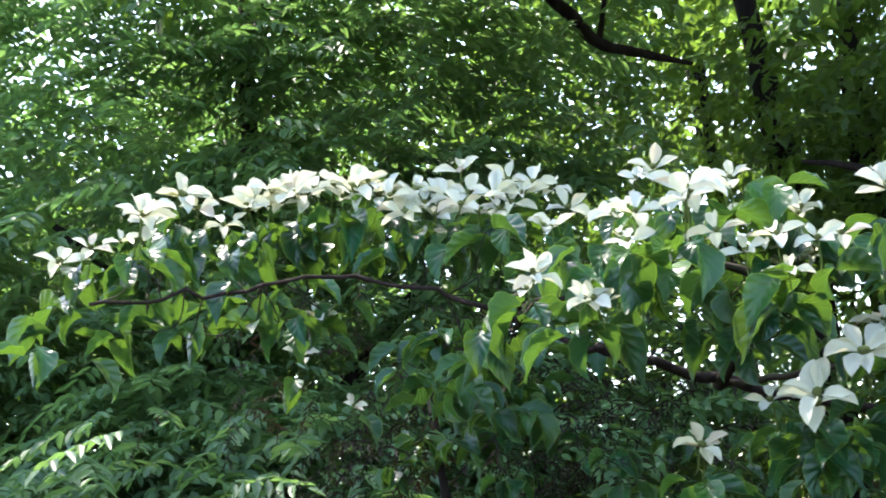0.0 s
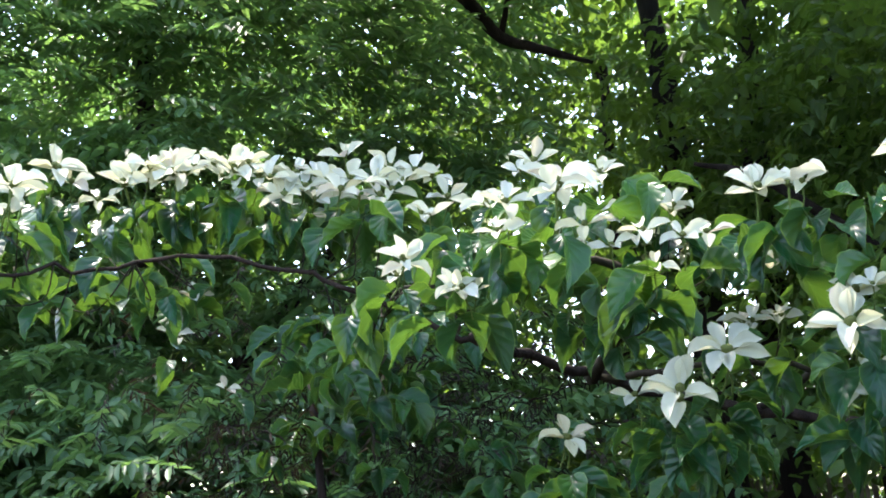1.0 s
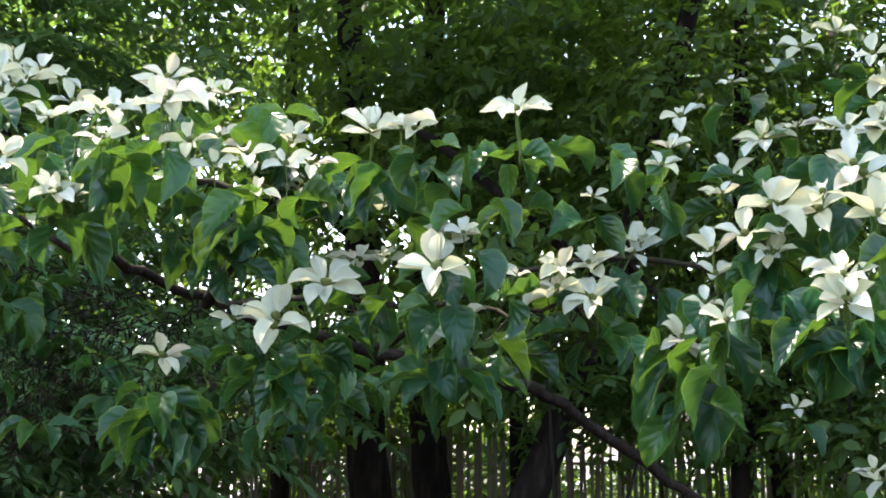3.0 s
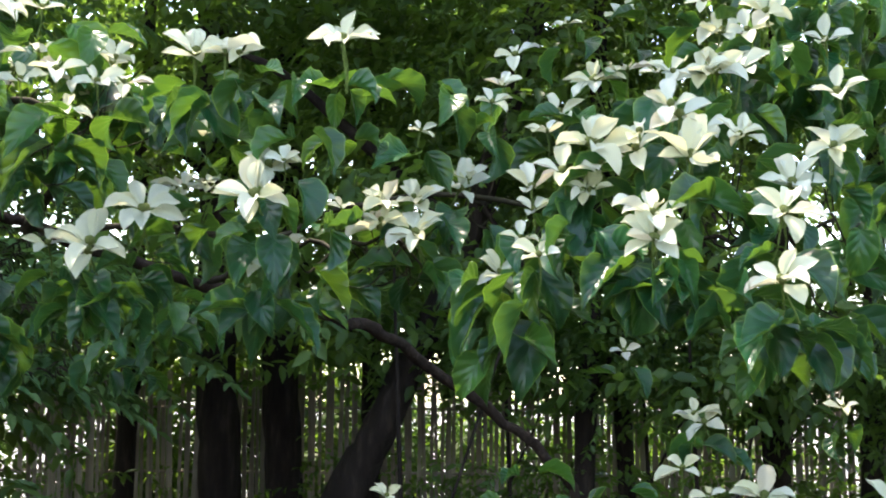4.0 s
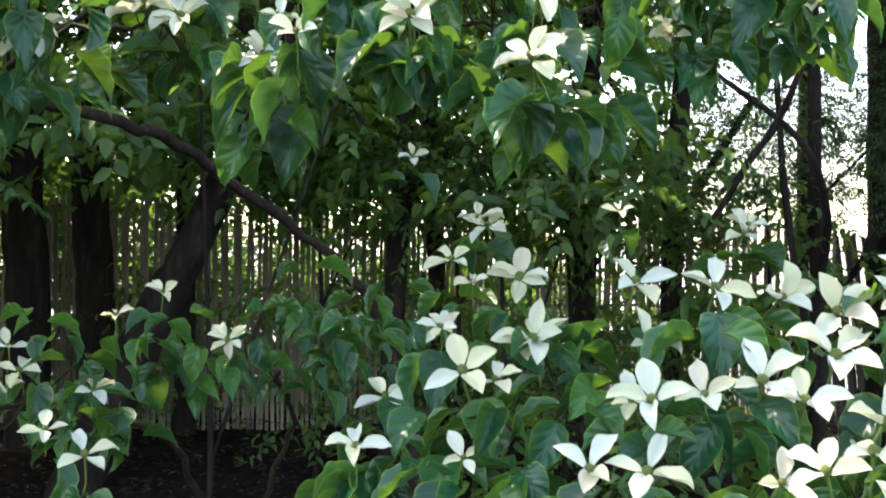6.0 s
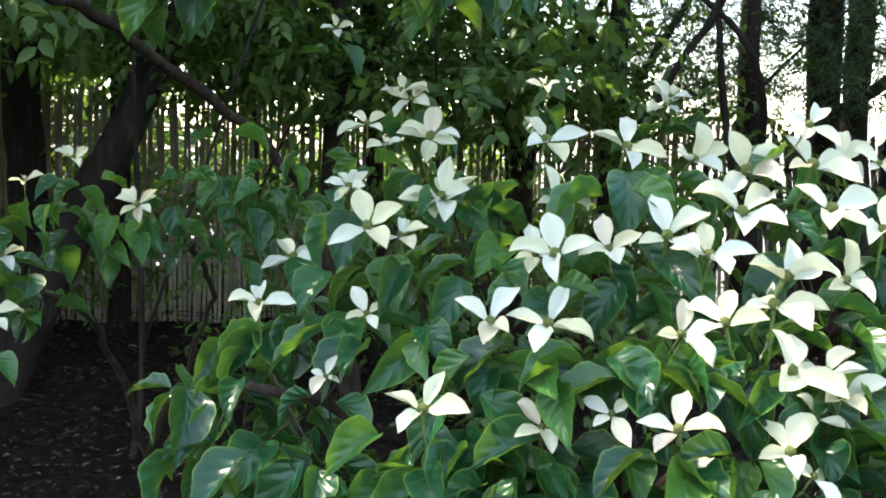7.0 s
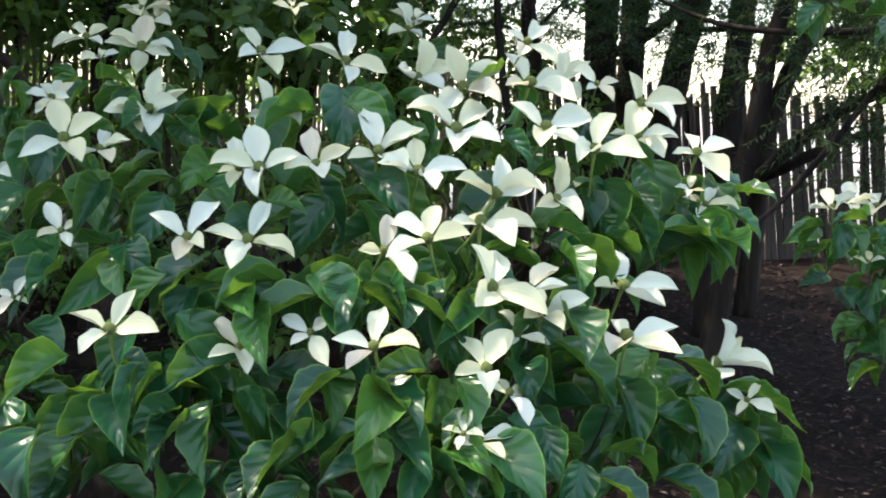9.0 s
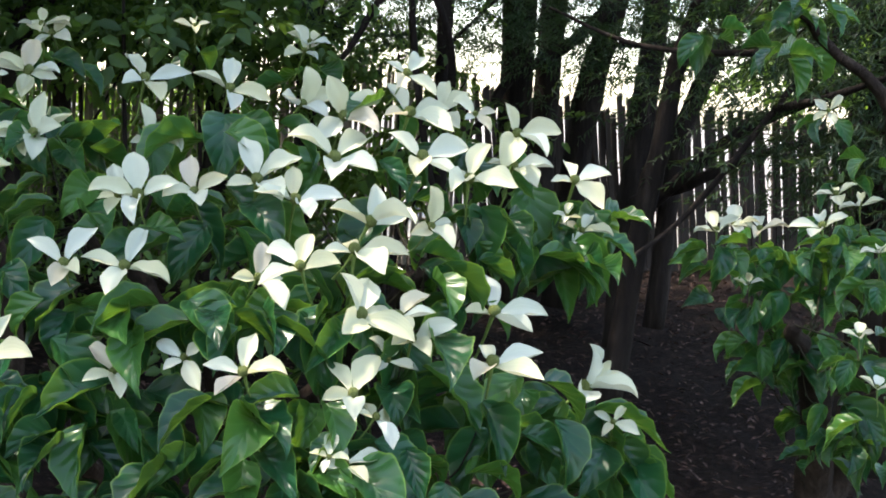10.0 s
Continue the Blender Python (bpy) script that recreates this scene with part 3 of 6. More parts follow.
# ---- trees behind ----
tree("feathered_tree", "tall green tree with feathered leaves and a crooked dark limb", (-1.6, 5.6, 0.3),
     [[(-1.6, 5.6, 0.2, 0.12), (-1.5, 5.5, 1.5, 0.10), (-1.2, 5.3, 2.8, 0.06), (-1.1, 5.2, 4.4, 0.03)],
      [(-1.5, 5.5, 1.6, 0.05), (-0.8, 5.2, 2.4, 0.04), (-0.1, 5.0, 3.1, 0.02)],
      [(-1.2, 5.3, 2.6, 0.05), (-2.0, 5.0, 3.3, 0.02)],
      [(-1.1, 5.2, 4.2, 0.045), (-0.4, 4.7, 4.4, 0.038), (0.02, 4.48, 4.25, 0.032), (0.26, 4.58, 3.99, 0.028), (0.42, 4.64, 3.82, 0.027), (0.52, 4.68, 3.70, 0.025), (0.70, 4.69, 3.63, 0.02), (0.9, 4.75, 3.58, 0.008)],
      [(0.52, 4.68, 3.70, 0.014), (0.58, 4.63, 3.92, 0.009), (0.7, 4.58, 4.25, 0.004)]],
     [(-1.9, 5.2, 3.5, 1.7, 0.9, 1.5, 170), (-0.5, 5.2, 3.4, 1.0, 0.8, 1.3, 80), (-1.1, 4.3, 1.7, 1.3, 0.6, 0.8, 130), (-1.2, 4.2, 1.55, 0.6, 0.4, 0.4, 30), (-2.8, 5.0, 2.2, 1.0, 0.8, 1.6, 110), (0.35, 4.9, 2.1, 0.7, 0.6, 0.6, 36)],
     FRONDS, FERN, 31, 16, 0.24, move=(0.1, 0, -0.2), layered=0.6)
tree("broadleaf_tree", "dark green broadleaf tree with a thick straight trunk", (1.8, 5.75, 0.4),
     [[(1.77, 5.72, 0.2, 0.11), (1.76, 5.72, 1.0, 0.10), (1.74, 5.73, 1.7, 0.095), (1.7, 5.75, 3.0, 0.08), (1.6, 5.8, 4.6, 0.05)],
      [(1.7, 5.75, 2.6, 0.04), (1.1, 5.5, 3.0, 0.02)]],
     [(1.3, 5.8, 3.7, 1.2, 0.8, 1.4, 46), (2.3, 5.4, 3.2, 1.0, 0.8, 1.1, 64), (1.4, 6.2, 2.2, 1.2, 0.5, 0.6, 34), (0.5, 5.0, 1.3, 0.5, 0.5, 0.6, 12)], SPRAYS, BROAD, 32, 12, 0.22, move=(-0.18, 0.08, -0.05))
# unseen leaf clumps, each placed to block sun and sky from the planting
shade_canopy(scene.objects["broadleaf_tree"], (1.62, 5.83, 0.35), [(0.9, 5.4, 5.0, 1.5, 1.5, 0.5, 14), (3.0, 4.6, 4.7, 1.7, 1.6, 0.5, 26), (5.0, 4.0, 4.6, 1.6, 1.6, 0.5, 44), (0.7, 3.45, 4.15, 1.3, 0.6, 0.2, 56), (1.9, 6.1, 5.1, 1.1, 0.9, 0.3, 34), (1.25, 5.7, 5.2, 0.8, 0.6, 0.25, 34)], 36)
tree("broadleaf_tree", "dark straight trunk under a broad green crown", (2.1, 5.84, 0.4),
     [[(2.12, 5.83, 0.2, 0.10), (2.1, 5.84, 1.0, 0.09), (2.08, 5.85, 1.7, 0.088), (2.1, 5.9, 3.2, 0.07), (2.2, 5.9, 4.6, 0.04)]],
     [(3.2, 5.6, 3.3, 1.1, 0.8, 1.1, 66), (2.9, 6.0, 2.15, 0.9, 0.4, 0.4, 40)], SPRAYS, BROAD, 33, 12, 0.22, move=(-0.18, 0.08, -0.05))
tree("leaning_tree", "dark leaning trunk in front of the slat fence", (1.95, 4.86, 0.3),
     [[(1.7, 4.68, 0.1, 0.11), (1.82, 4.65, 0.55, 0.095), (2.11, 4.58, 1.18, 0.08), (2.24, 4.5, 1.48, 0.07), (2.6, 4.45, 2.3, 0.055), (2.95, 4.4, 3.5, 0.04)],
      [(2.62, 4.6, 2.2, 0.03), (2.2, 4.5, 2.5, 0.024), (1.75, 4.4, 2.8, 0.018), (1.5, 4.4, 2.88, 0.008)]],
     [(2.9, 4.6, 3.1, 1.0, 0.7, 0.9, 58), (2.5, 4.6, 1.9, 0.7, 0.4, 0.25, 16)], SPRAYS, BROAD, 34, 12, 0.22, move=(-0.18, 0.08, -0.05))
for k, (x, y, rad, dx) in enumerate([(3.01, 4.38, 0.045, 0.1), (3.43, 4.71, 0.04, -0.1), (3.94, 4.35, 0.055, 0.05), (4.23, 4.11, 0.05, 0.1), (2.55, 5.9, 0.05, 0.0), (1.35, 6.35, 0.05, 0.05)]):
    tree("slender_tree", "slender dark trunk with small green leaves", (x, y, 0.35),
         [[(x, y, 0.2, rad * 1.15), (x + dx * 0.3, y, 1.2, rad), (x + dx, y, 2.6, rad * 0.8), (x + dx * 1.5, y, 4.0, rad * 0.5)],
          [(x + dx * 0.4, y, 1.5, rad * 0.5), (x + 0.4, y - 0.1, 2.1, rad * 0.3)], [(x + dx * 0.4, y, 1.7, rad * 0.4), (x - 0.5, y, 2.4, rad * 0.2)]],
         [(x + dx, y, 2.9 + 0.1 * k, 0.8, 0.6, 0.8, 50), (x, y + 0.3, 2.0, 0.6, 0.5, 0.35, 10 if k in (2, 3) else 34), (x, y + 0.2, 0.9, 0.4, 0.3, 0.35, 14)], SMALL, BROAD, 40 + k, 12, 0.2, move=(-0.17, 0.08, -0.04))
tree("conifer", "dark twin-trunked conifer beside the fence", (5.3, 4.2, 0.35),
     [[(5.19, 4.17, 0.1, 0.10), (5.19, 4.17, 1.41, 0.085), (5.2, 4.2, 3.0, 0.07), (5.2, 4.2, 4.5, 0.05)],
      [(5.5, 4.3, 0.2, 0.085), (5.57, 4.33, 1.41, 0.07), (5.65, 4.35, 2.6, 0.06), (5.7, 4.35, 4.2, 0.04)],
      [(5.38, 4.95, 0.2, 0.045), (5.38, 4.95, 1.4, 0.035), (5.4, 4.95, 3.2, 0.03)],
      [(4.6, 3.9, 0.95, 0.012), (4.69, 3.81, 1.11, 0.02), (4.76, 3.75, 1.27, 0.024), (4.94, 3.57, 1.44, 0.026), (5.06, 3.42, 1.67, 0.028), (5.2, 3.3, 2.1, 0.03)]],
     [(5.3, 4.3, 3.0, 1.4, 1.0, 0.9, 120), (5.45, 3.5, 1.62, 0.5, 0.45, 0.22, 16), (5.9, 3.15, 1.65, 0.5, 0.4, 0.2, 14), (5.0, 4.0, 1.75, 0.5, 0.4, 0.2, 12), (4.85, 4.5, 1.85, 0.5, 0.4, 0.3, 12), (5.1, 5.2, 1.75, 0.9, 0.5, 0.3, 56), (4.4, 4.3, 2.1, 0.6, 0.5, 0.4, 26), (4.05, 3.95, 1.5, 0.4, 0.3, 0.14, 14), (4.6, 3.45, 1.52, 0.4, 0.3, 0.14, 14), (4.6, 2.75, 1.45, 0.4, 0.3, 0.14, 12)], NEEDLES, NEEDLE, 51, 14, 0.25, move=(0.08, -0.07, 0.21))
# the last crown blob is added high up to shade the bed below
tree("conifer", "dark leaning trunks with thin needled branches", (5.2, 3.5, 0.35),
     [[(5.22, 3.83, 0.2, 0.08), (5.28, 3.79, 1.06, 0.07), (5.36, 3.7, 1.7, 0.06), (5.7, 3.6, 3.2, 0.04)],
      [(5.08, 3.31, 0.1, 0.065), (5.11, 3.31, 0.6, 0.06), (5.18, 3.29, 1.68, 0.055), (5.3, 3.3, 3.4, 0.04)],
      [(5.2, 3.2, 0.2, 0.05), (5.27, 3.18, 1.02, 0.042), (5.38, 3.05, 1.54, 0.036), (5.7, 2.9, 2.6, 0.02)],
      [(5.1, 3.3, 0.75, 0.028), (4.96, 2.91, 0.85, 0.026), (5.12, 2.72, 0.98, 0.02), (5.3, 2.5, 1.08, 0.012)],
      [(5.11, 3.25, 0.7, 0.03), (4.87, 2.87, 0.86, 0.028), (5.02, 2.69, 1.08, 0.026), (5.21, 2.42, 1.26, 0.022), (5.4, 2.1, 1.42, 0.015)],
      [(5.17, 3.62, 1.45, 0.012), (5.4, 3.35, 1.46, 0.016), (5.59, 3.11, 1.44, 0.014), (5.75, 2.9, 1.42, 0.01)]],
     [(5.5, 3.2, 2.9, 1.3, 1.0, 0.9, 110), (5.9, 3.7, 1.85, 0.8, 0.5, 0.3, 40), (4.0, 3.0, 2.9, 1.2, 0.9, 0.6, 48)], NEEDLES, NEEDLE, 52, 14, 0.25, move=(0.08, -0.07, 0.21))
# the last crown blob is added overhead, unseen, to shade the right dogwood shrub
tree("conifer", "dark trunk under low needled branches", (4.6, 1.75, 0.3),
     [[(4.6, 1.75, 0.0, 0.12), (4.6, 1.75, 1.2, 0.10), (4.65, 1.75, 3.0, 0.07)],
      [(4.15, 2.5, 0.1, 0.045), (4.2, 2.45, 0.75, 0.04), (4.22, 2.4, 1.05, 0.035), (4.26, 2.36, 1.4, 0.03), (4.25, 2.0, 2.2, 0.015)],
      [(4.55, 1.75, 1.5, 0.02), (4.25, 1.9, 1.36, 0.013), (4.1, 2.4, 1.36, 0.009), (4.0, 2.8, 1.5, 0.004)],
      [(3.7, 2.05, 0.7, 0.006), (3.89, 2.0, 0.84, 0.009), (4.04, 1.82, 1.17, 0.010), (4.3, 1.75, 1.5, 0.013), (4.58, 1.75, 1.75, 0.02)],
      [(4.04, 1.82, 1.17, 0.012), (3.75, 1.45, 1.2, 0.01), (3.6, 1.1, 1.28, 0.006)]],
     [(4.5, 1.8, 2.4, 1.0, 0.8, 0.9, 90), (4.6, 1.7, 1.35, 0.6, 0.6, 0.55, 100), (4.5, 1.2, 1.2, 0.5, 0.5, 0.5, 70), (3.1, 1.8, 2.9, 0.9, 0.7, 0.4, 70)], NEEDLES, NEEDLE, 53, 14, 0.25, move=(0.08, -0.07, 0.21))
# added dark clumps that fill the shaded hollow below the dogwood's branches
tree("shade_fill_shrub", "added near-black twig clumps standing in for the shade under the dogwood", (0.03, 2.72, 0.1),
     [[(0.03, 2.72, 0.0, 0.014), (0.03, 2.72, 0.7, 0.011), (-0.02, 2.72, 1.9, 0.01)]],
     [(0.03, 2.82, 1.85, 0.3, 0.25, 0.24, 8), (0.48, 2.92, 1.75, 0.3, 0.25, 0.24, 6)], NEEDLES, SHADE_FILL, 58, 14, 0.2, "shrubs under the trees")
# leafy understory in front of the fence
for k, (x, y, z, rx, ry, rz, n) in enumerate([(1.9, 4.0, 1.85, 0.8, 0.5, 0.3, 8), (3.1, 4.0, 1.75, 0.7, 0.5, 0.4, 24), (3.4, 3.6, 0.6, 0.6, 0.4, 0.25, 10), (4.3, 3.9, 1.0, 0.5, 0.5, 0.3, 16)]):
    tree("understory_shrub", "shaded leafy shrub under the trees", (x, y, 0.3),
         [[(x, y, 0.1, 0.013), (x + 0.05, y, 0.6, 0.011), (x, y, z + rz * 0.5, 0.005)], [(x + 0.05, y, 0.6, 0.007), (x + rx * 0.7, y, z + 0.2, 0.005)]],
         [(x, y, z, rx, ry, rz, n)], SPRAYS, BROAD, 90 + k, 9, 0.2, "shrubs under the trees")
tree("slender_tree", "thin dark tree with bare crossing branches", (4.45, 3.4, 0.3),
     [[(4.5, 3.45, 0.2, 0.035), (4.43, 3.4, 1.34, 0.03), (4.38, 3.37, 2.07, 0.026), (4.3, 3.3, 3.2, 0.015)],
      [(4.4, 3.36, 0.9, 0.016), (4.23, 3.32, 1.43, 0.015), (4.17, 3.33, 1.92, 0.012), (4.1, 3.3, 2.6, 0.006)],
      [(3.86, 3.4, 1.47, 0.008), (3.91, 3.35, 1.56, 0.012), (3.97, 3.27, 1.73, 0.014), (4.04, 3.18, 1.89, 0.014), (4.1, 3.05, 2.2, 0.01)],
      [(3.8, 3.4, 2.2, 0.006), (3.87, 3.32, 2.06, 0.01), (4.04, 3.18, 1.89, 0.012), (4.14, 3.1, 1.73, 0.013), (4.3, 3.2, 1.5, 0.016), (4.42, 3.38, 1.25, 0.018)],
      [(4.4, 3.37, 1.6, 0.008), (4.65, 3.2, 1.9, 0.005), (4.9, 3.0, 2.1, 0.003)]],
     [(4.2, 3.3, 2.7, 0.7, 0.5, 0.4, 22)], SMALL, BROAD, 46, 12, 0.2, move=(-0.16, 0.07, -0.03))
for k, (x, y, z, n) in enumerate([(3.12, 4.43, 1.66, 28), (3.54, 4.2, 1.62, 24), (3.9, 4.0, 1.5, 14), (4.25, 3.75, 1.45, 9), (2.6, 4.7, 1.75, 26)]):
    tree("young_tree", "young tree with small bright leaves along the top of the fence", (x, y, 0.3),
         [[(x, y, 0.2, 0.014), (x + 0.04, y, 0.9, 0.011), (x, y, z + 0.1, 0.005)], [(x + 0.03, y, 1.1, 0.007), (x + 0.3, y - 0.1, z, 0.003)]],
         [(x, y, z, 0.38, 0.25, 0.17, n)], SMALL, BROAD, 110 + k, 10, 0.16, "young trees by the fence")
# taller growth past the fence
for k, (x, y, z, rx, ry, rz, n) in enumerate([(-4.6, 9.0, 3.0, 2.0, 1.2, 2.6, 170), (-1.4, 9.2, 3.2, 2.0, 1.2, 2.8, 170), (1.6, 9.6, 4.5, 1.8, 0.8, 1.6, 60), (4.2, 9.3, 4.2, 1.5, 0.8, 1.6, 72), (6.4, 9.5, 4.2, 1.6, 1.0, 1.5, 40), (10.5, 5.5, 3.0, 1.3, 1.2, 1.8, 50), (9.0, 3.0, 2.6, 1.2, 1.2, 2.0, 60)]):
    tree("sunlit_tree", "tall sunlit green tree past the fence", (x, y, 0.3),
         [[(x, y, 0.2, 0.12), (x + 0.1, y, 1.5, 0.1), (x, y, z + rz * 0.7, 0.04)]], [(x, y, z, rx, ry, rz, n)], LARGE, BROAD, 60 + k, 14, 0.32, "trees past the fence")
for k, (x, y, z, rx, rz, n) in enumerate([(0.2, 7.9, 1.2, 1.3, 0.8, 110), (2.0, 7.45, 1.2, 0.9, 0.9, 150), (3.2, 7.0, 0.95, 0.9, 0.65, 90), (4.5, 6.5, 0.9, 0.9, 0.55, 60)]):
    tree("shrub", "leafy green shrub close behind the slat fence", (x, y, 0.4),
         [[(x, y, 0.3, 0.03), (x + 0.05, y, 0.8, 0.025), (x, y, z + rz * 0.5, 0.01)]], [(x, y, z, rx, 0.45, rz, n)], SPRAYS, BROAD, 80 + k, 13, 0.22, "shrubs behind the fence")


# ---- dogwoods: limbs as rows of place and radius ----
TRUNK_UPPER = [
    (2.323, 3.024, 0.1, 0.05),
    (2.273, 2.944, 0.6, 0.035),
    (2.123, 2.794, 1.041, 0.02),
    (2.023, 2.724, 1.241, 0.014),
]
LIMB_LOW = [
    (2.023, 2.724, 1.241, 0.014),
    (1.815, 2.707, 1.412, 0.014),
    (1.5, 2.598, 1.595, 0.014),
    (1.317, 2.436, 1.646, 0.014),
    (0.969, 2.293, 1.701, 0.012),
    (0.608, 1.971, 1.768, 0.01),
    (0.385, 1.808, 1.838, 0.008),
    (0.417, 1.784, 1.804, 0.007),
    (0.233, 1.769, 1.903, 0.005),
    (-0.012, 1.728, 1.994, 0.004),
    (-0.243, 1.681, 1.986, 0.0035),
    (-0.449, 1.564, 1.971, 0.003),
]
LIMB_TOP = [
    (0.608, 1.971, 1.768, 0.012),
    (0.653, 1.598, 1.87, 0.008),
    (0.519, 1.605, 1.925, 0.006),
    (0.377, 1.52, 1.881, 0.005),
    (0.247, 1.471, 1.87, 0.005),
]
LIMB_RISING = [
    (0.969, 2.293, 1.701, 0.008),
    (1.175, 1.725, 1.814, 0.005),
    (1.388, 1.291, 1.745, 0.004),
    (1.428, 1.158, 1.69, 0.0035),
    (1.502, 1.052, 1.68, 0.003),
    (1.607, 0.986, 1.70, 0.003),
]
LIMB_MID = [
    (0.608, 1.971, 1.768, 0.007),
    (0.832, 1.694, 1.735, 0.005),
    (1.016, 1.537, 1.70, 0.004),
    (1.143, 1.406, 1.71, 0.003),
]
# flowers: place, heading and tilt of the axis, spin, width
UPPER_LEFT = [
    (-0.542, 1.693, 2.078, -64, 42, 82, 0.11),
    (-0.496, 1.722, 2.105, -61, 41, 70, 0.089),
    (-0.362, 1.609, 2.119, -57, 46, 82, 0.11),
    (-0.318, 1.717, 2.177, -53, 48, 3, 0.104),
    (-0.272, 1.804, 2.138, -71, 41, 0, 0.084),
    (-0.238, 1.847, 2.179, -67, 45, 13, 0.108),
    (-0.185, 1.837, 2.2, -63, 45, 7, 0.096),
    (-0.143, 1.838, 2.189, -64, 47, 3, 0.107),
    (-0.104, 1.863, 2.201, -90, 45, 1, 0.091),
    (-0.068, 1.842, 2.199, -66, 45, 15, 0.09),
    (-0.027, 1.829, 2.177, -60, 45, 87, 0.106),
    (0, 1.828, 2.192, -77, 42, 10, 0.084),
    (0.039, 1.828, 2.176, -91, 42, 58, 0.089),
]
UPPER_MID = [
    (0.062, 1.79, 2.113, -61, 47, 88, 0.103),
    (0.086, 1.824, 2.163, -84, 42, 78, 0.094),
    (0.121, 1.836, 2.159, -83, 43, 82, 0.094),
    (0.119, 1.809, 2.107, -63, 45, 8, 0.093),
    (0.17, 1.765, 2.109, -64, 43, 21, 0.101),
    (0.162, 1.991, 2.237, -90, 43, 0, 0.107),
    (0.201, 1.786, 2.096, -63, 43, 3, 0.086),
    (0.229, 1.769, 2.122, -90, 41, 89, 0.102),
    (0.259, 1.798, 2.152, -87, 43, 57, 0.092),
    (0.261, 1.747, 2.097, -62, 45, 73, 0.09),
    (0.304, 1.785, 2.138, -83, 41, 62, 0.092),
    (-0.423, 1.679, 2.099, -58, 44, 18, 0.065),
    (0.041, 1.803, 2.153, -72, 46, 65, 0.088),
]
UPPER_RIGHT = [
    (0.312, 1.647, 2.026, -75, 44, 80, 0.065),
    (0.358, 1.75, 2.076, -71, 45, 22, 0.094),
    (0.414, 1.337, 1.955, -85, 42, 15, 0.076),
    (0.45, 1.574, 2.023, -92, 42, 60, 0.077),
    (0.515, 1.763, 2.131, -82, 41, 64, 0.101),
    (0.5, 1.974, 2.174, -97, 42, 72, 0.07),
    (0.516, 1.274, 1.957, -88, 44, 2, 0.115),
    (0.596, 1.437, 2.017, -85, 44, 68, 0.073),
    (0.637, 1.532, 1.963, -106, 43, 1, 0.076),
    (0.652, 1.55, 1.941, -97, 43, 8, 0.076),
    (0.701, 1.52, 1.964, -77, 44, 82, 0.066),
    (0.731, 1.609, 1.915, -93, 45, 81, 0.074),
    (0.69, 1.62, 1.902, -85, 41, 87, 0.093),
]
UPPER_FRONT = [
    (0.428, 1.483, 1.957, -83, 43, 89, 0.064),
    (0.534, 1.509, 1.923, -73, 46, 88, 0.074),
    (0.292, 1.305, 1.881, -85, 47, 3, 0.07),
    (0.28, 1.354, 1.867, -92, 38, 70, 0.059),
    (0.357, 1.306, 1.833, -66, 43, 0, 0.066),
    (0.389, 1.325, 1.832, -82, 39, 62, 0.05),
    (0.813, 1.403, 1.962, -94, 42, 89, 0.113),
    (0.872, 1.376, 1.959, -98, 40, 80, 0.081),
    (0.677, 1.467, 1.684, -94, 53, 62, 0.121),
    (0.622, 1.549, 1.688, -107, 39, 83, 0.084),
    (0.754, 1.468, 1.735, -92, 52, 62, 0.123),
    (0.832, 1.638, 1.799, -89, 41, 79, 0.085),
    (0.871, 1.592, 1.797, -87, 40, 74, 0.073),
]
UPPER_FILL = [
    (-0.354, 1.643, 2.112, -60, 46, 69, 0.085),
    (-0.3, 1.738, 2.157, -65, 49, 19, 0.088),
    (-0.214, 1.84, 2.19, -74, 48, 88, 0.097),
    (-0.167, 1.842, 2.177, -77, 47, 74, 0.09),
    (-0.124, 1.848, 2.184, -71, 48, 77, 0.09),
    (-0.053, 1.839, 2.172, -66, 49, 67, 0.09),
    (0.017, 1.827, 2.164, -68, 48, 79, 0.089),
    (0.101, 1.812, 2.134, -68, 49, 76, 0.093),
    (0.143, 1.82, 2.144, -81, 48, 0, 0.093),
    (0.184, 1.819, 2.143, -85, 48, 72, 0.093),
    (0.24, 1.752, 2.09, -82, 44, 5, 0.09),
    (0.283, 1.765, 2.116, -86, 48, 85, 0.091),
    (0.333, 1.781, 2.124, -83, 44, 67, 0.075),
]
MIDDLE = [
    (0.881, 1.268, 1.737, -109, 57, 81, 0.113),
    (0.908, 1.319, 1.788, -108, 53, 2, 0.095),
    (0.517, 1.603, 1.635, -88, 44, 22, 0.09),
    (-0.196, 2.045, 1.918, -63, 44, 76, 0.084),
    (-0.134, 1.946, 1.971, -83, 42, 8, 0.081),
    (-0.095, 2.014, 1.804, -71, 41, 11, 0.058),
    (0.9, 1.395, 1.661, -101, 39, 61, 0.071),
    (0.925, 1.296, 1.79, -105, 43, 89, 0.06),
    (1.009, 1.304, 1.974, -117, 33, 73, 0.113),
    (0.56, 1.577, 1.955, -98, 33, 87, 0.078),
    (0.598, 1.577, 1.988, -100, 32, 18, 0.074),
    (0.673, 1.567, 1.945, -113, 34, 60, 0.073),
    (0.707, 1.512, 1.972, -78, 37, 30, 0.076),
]
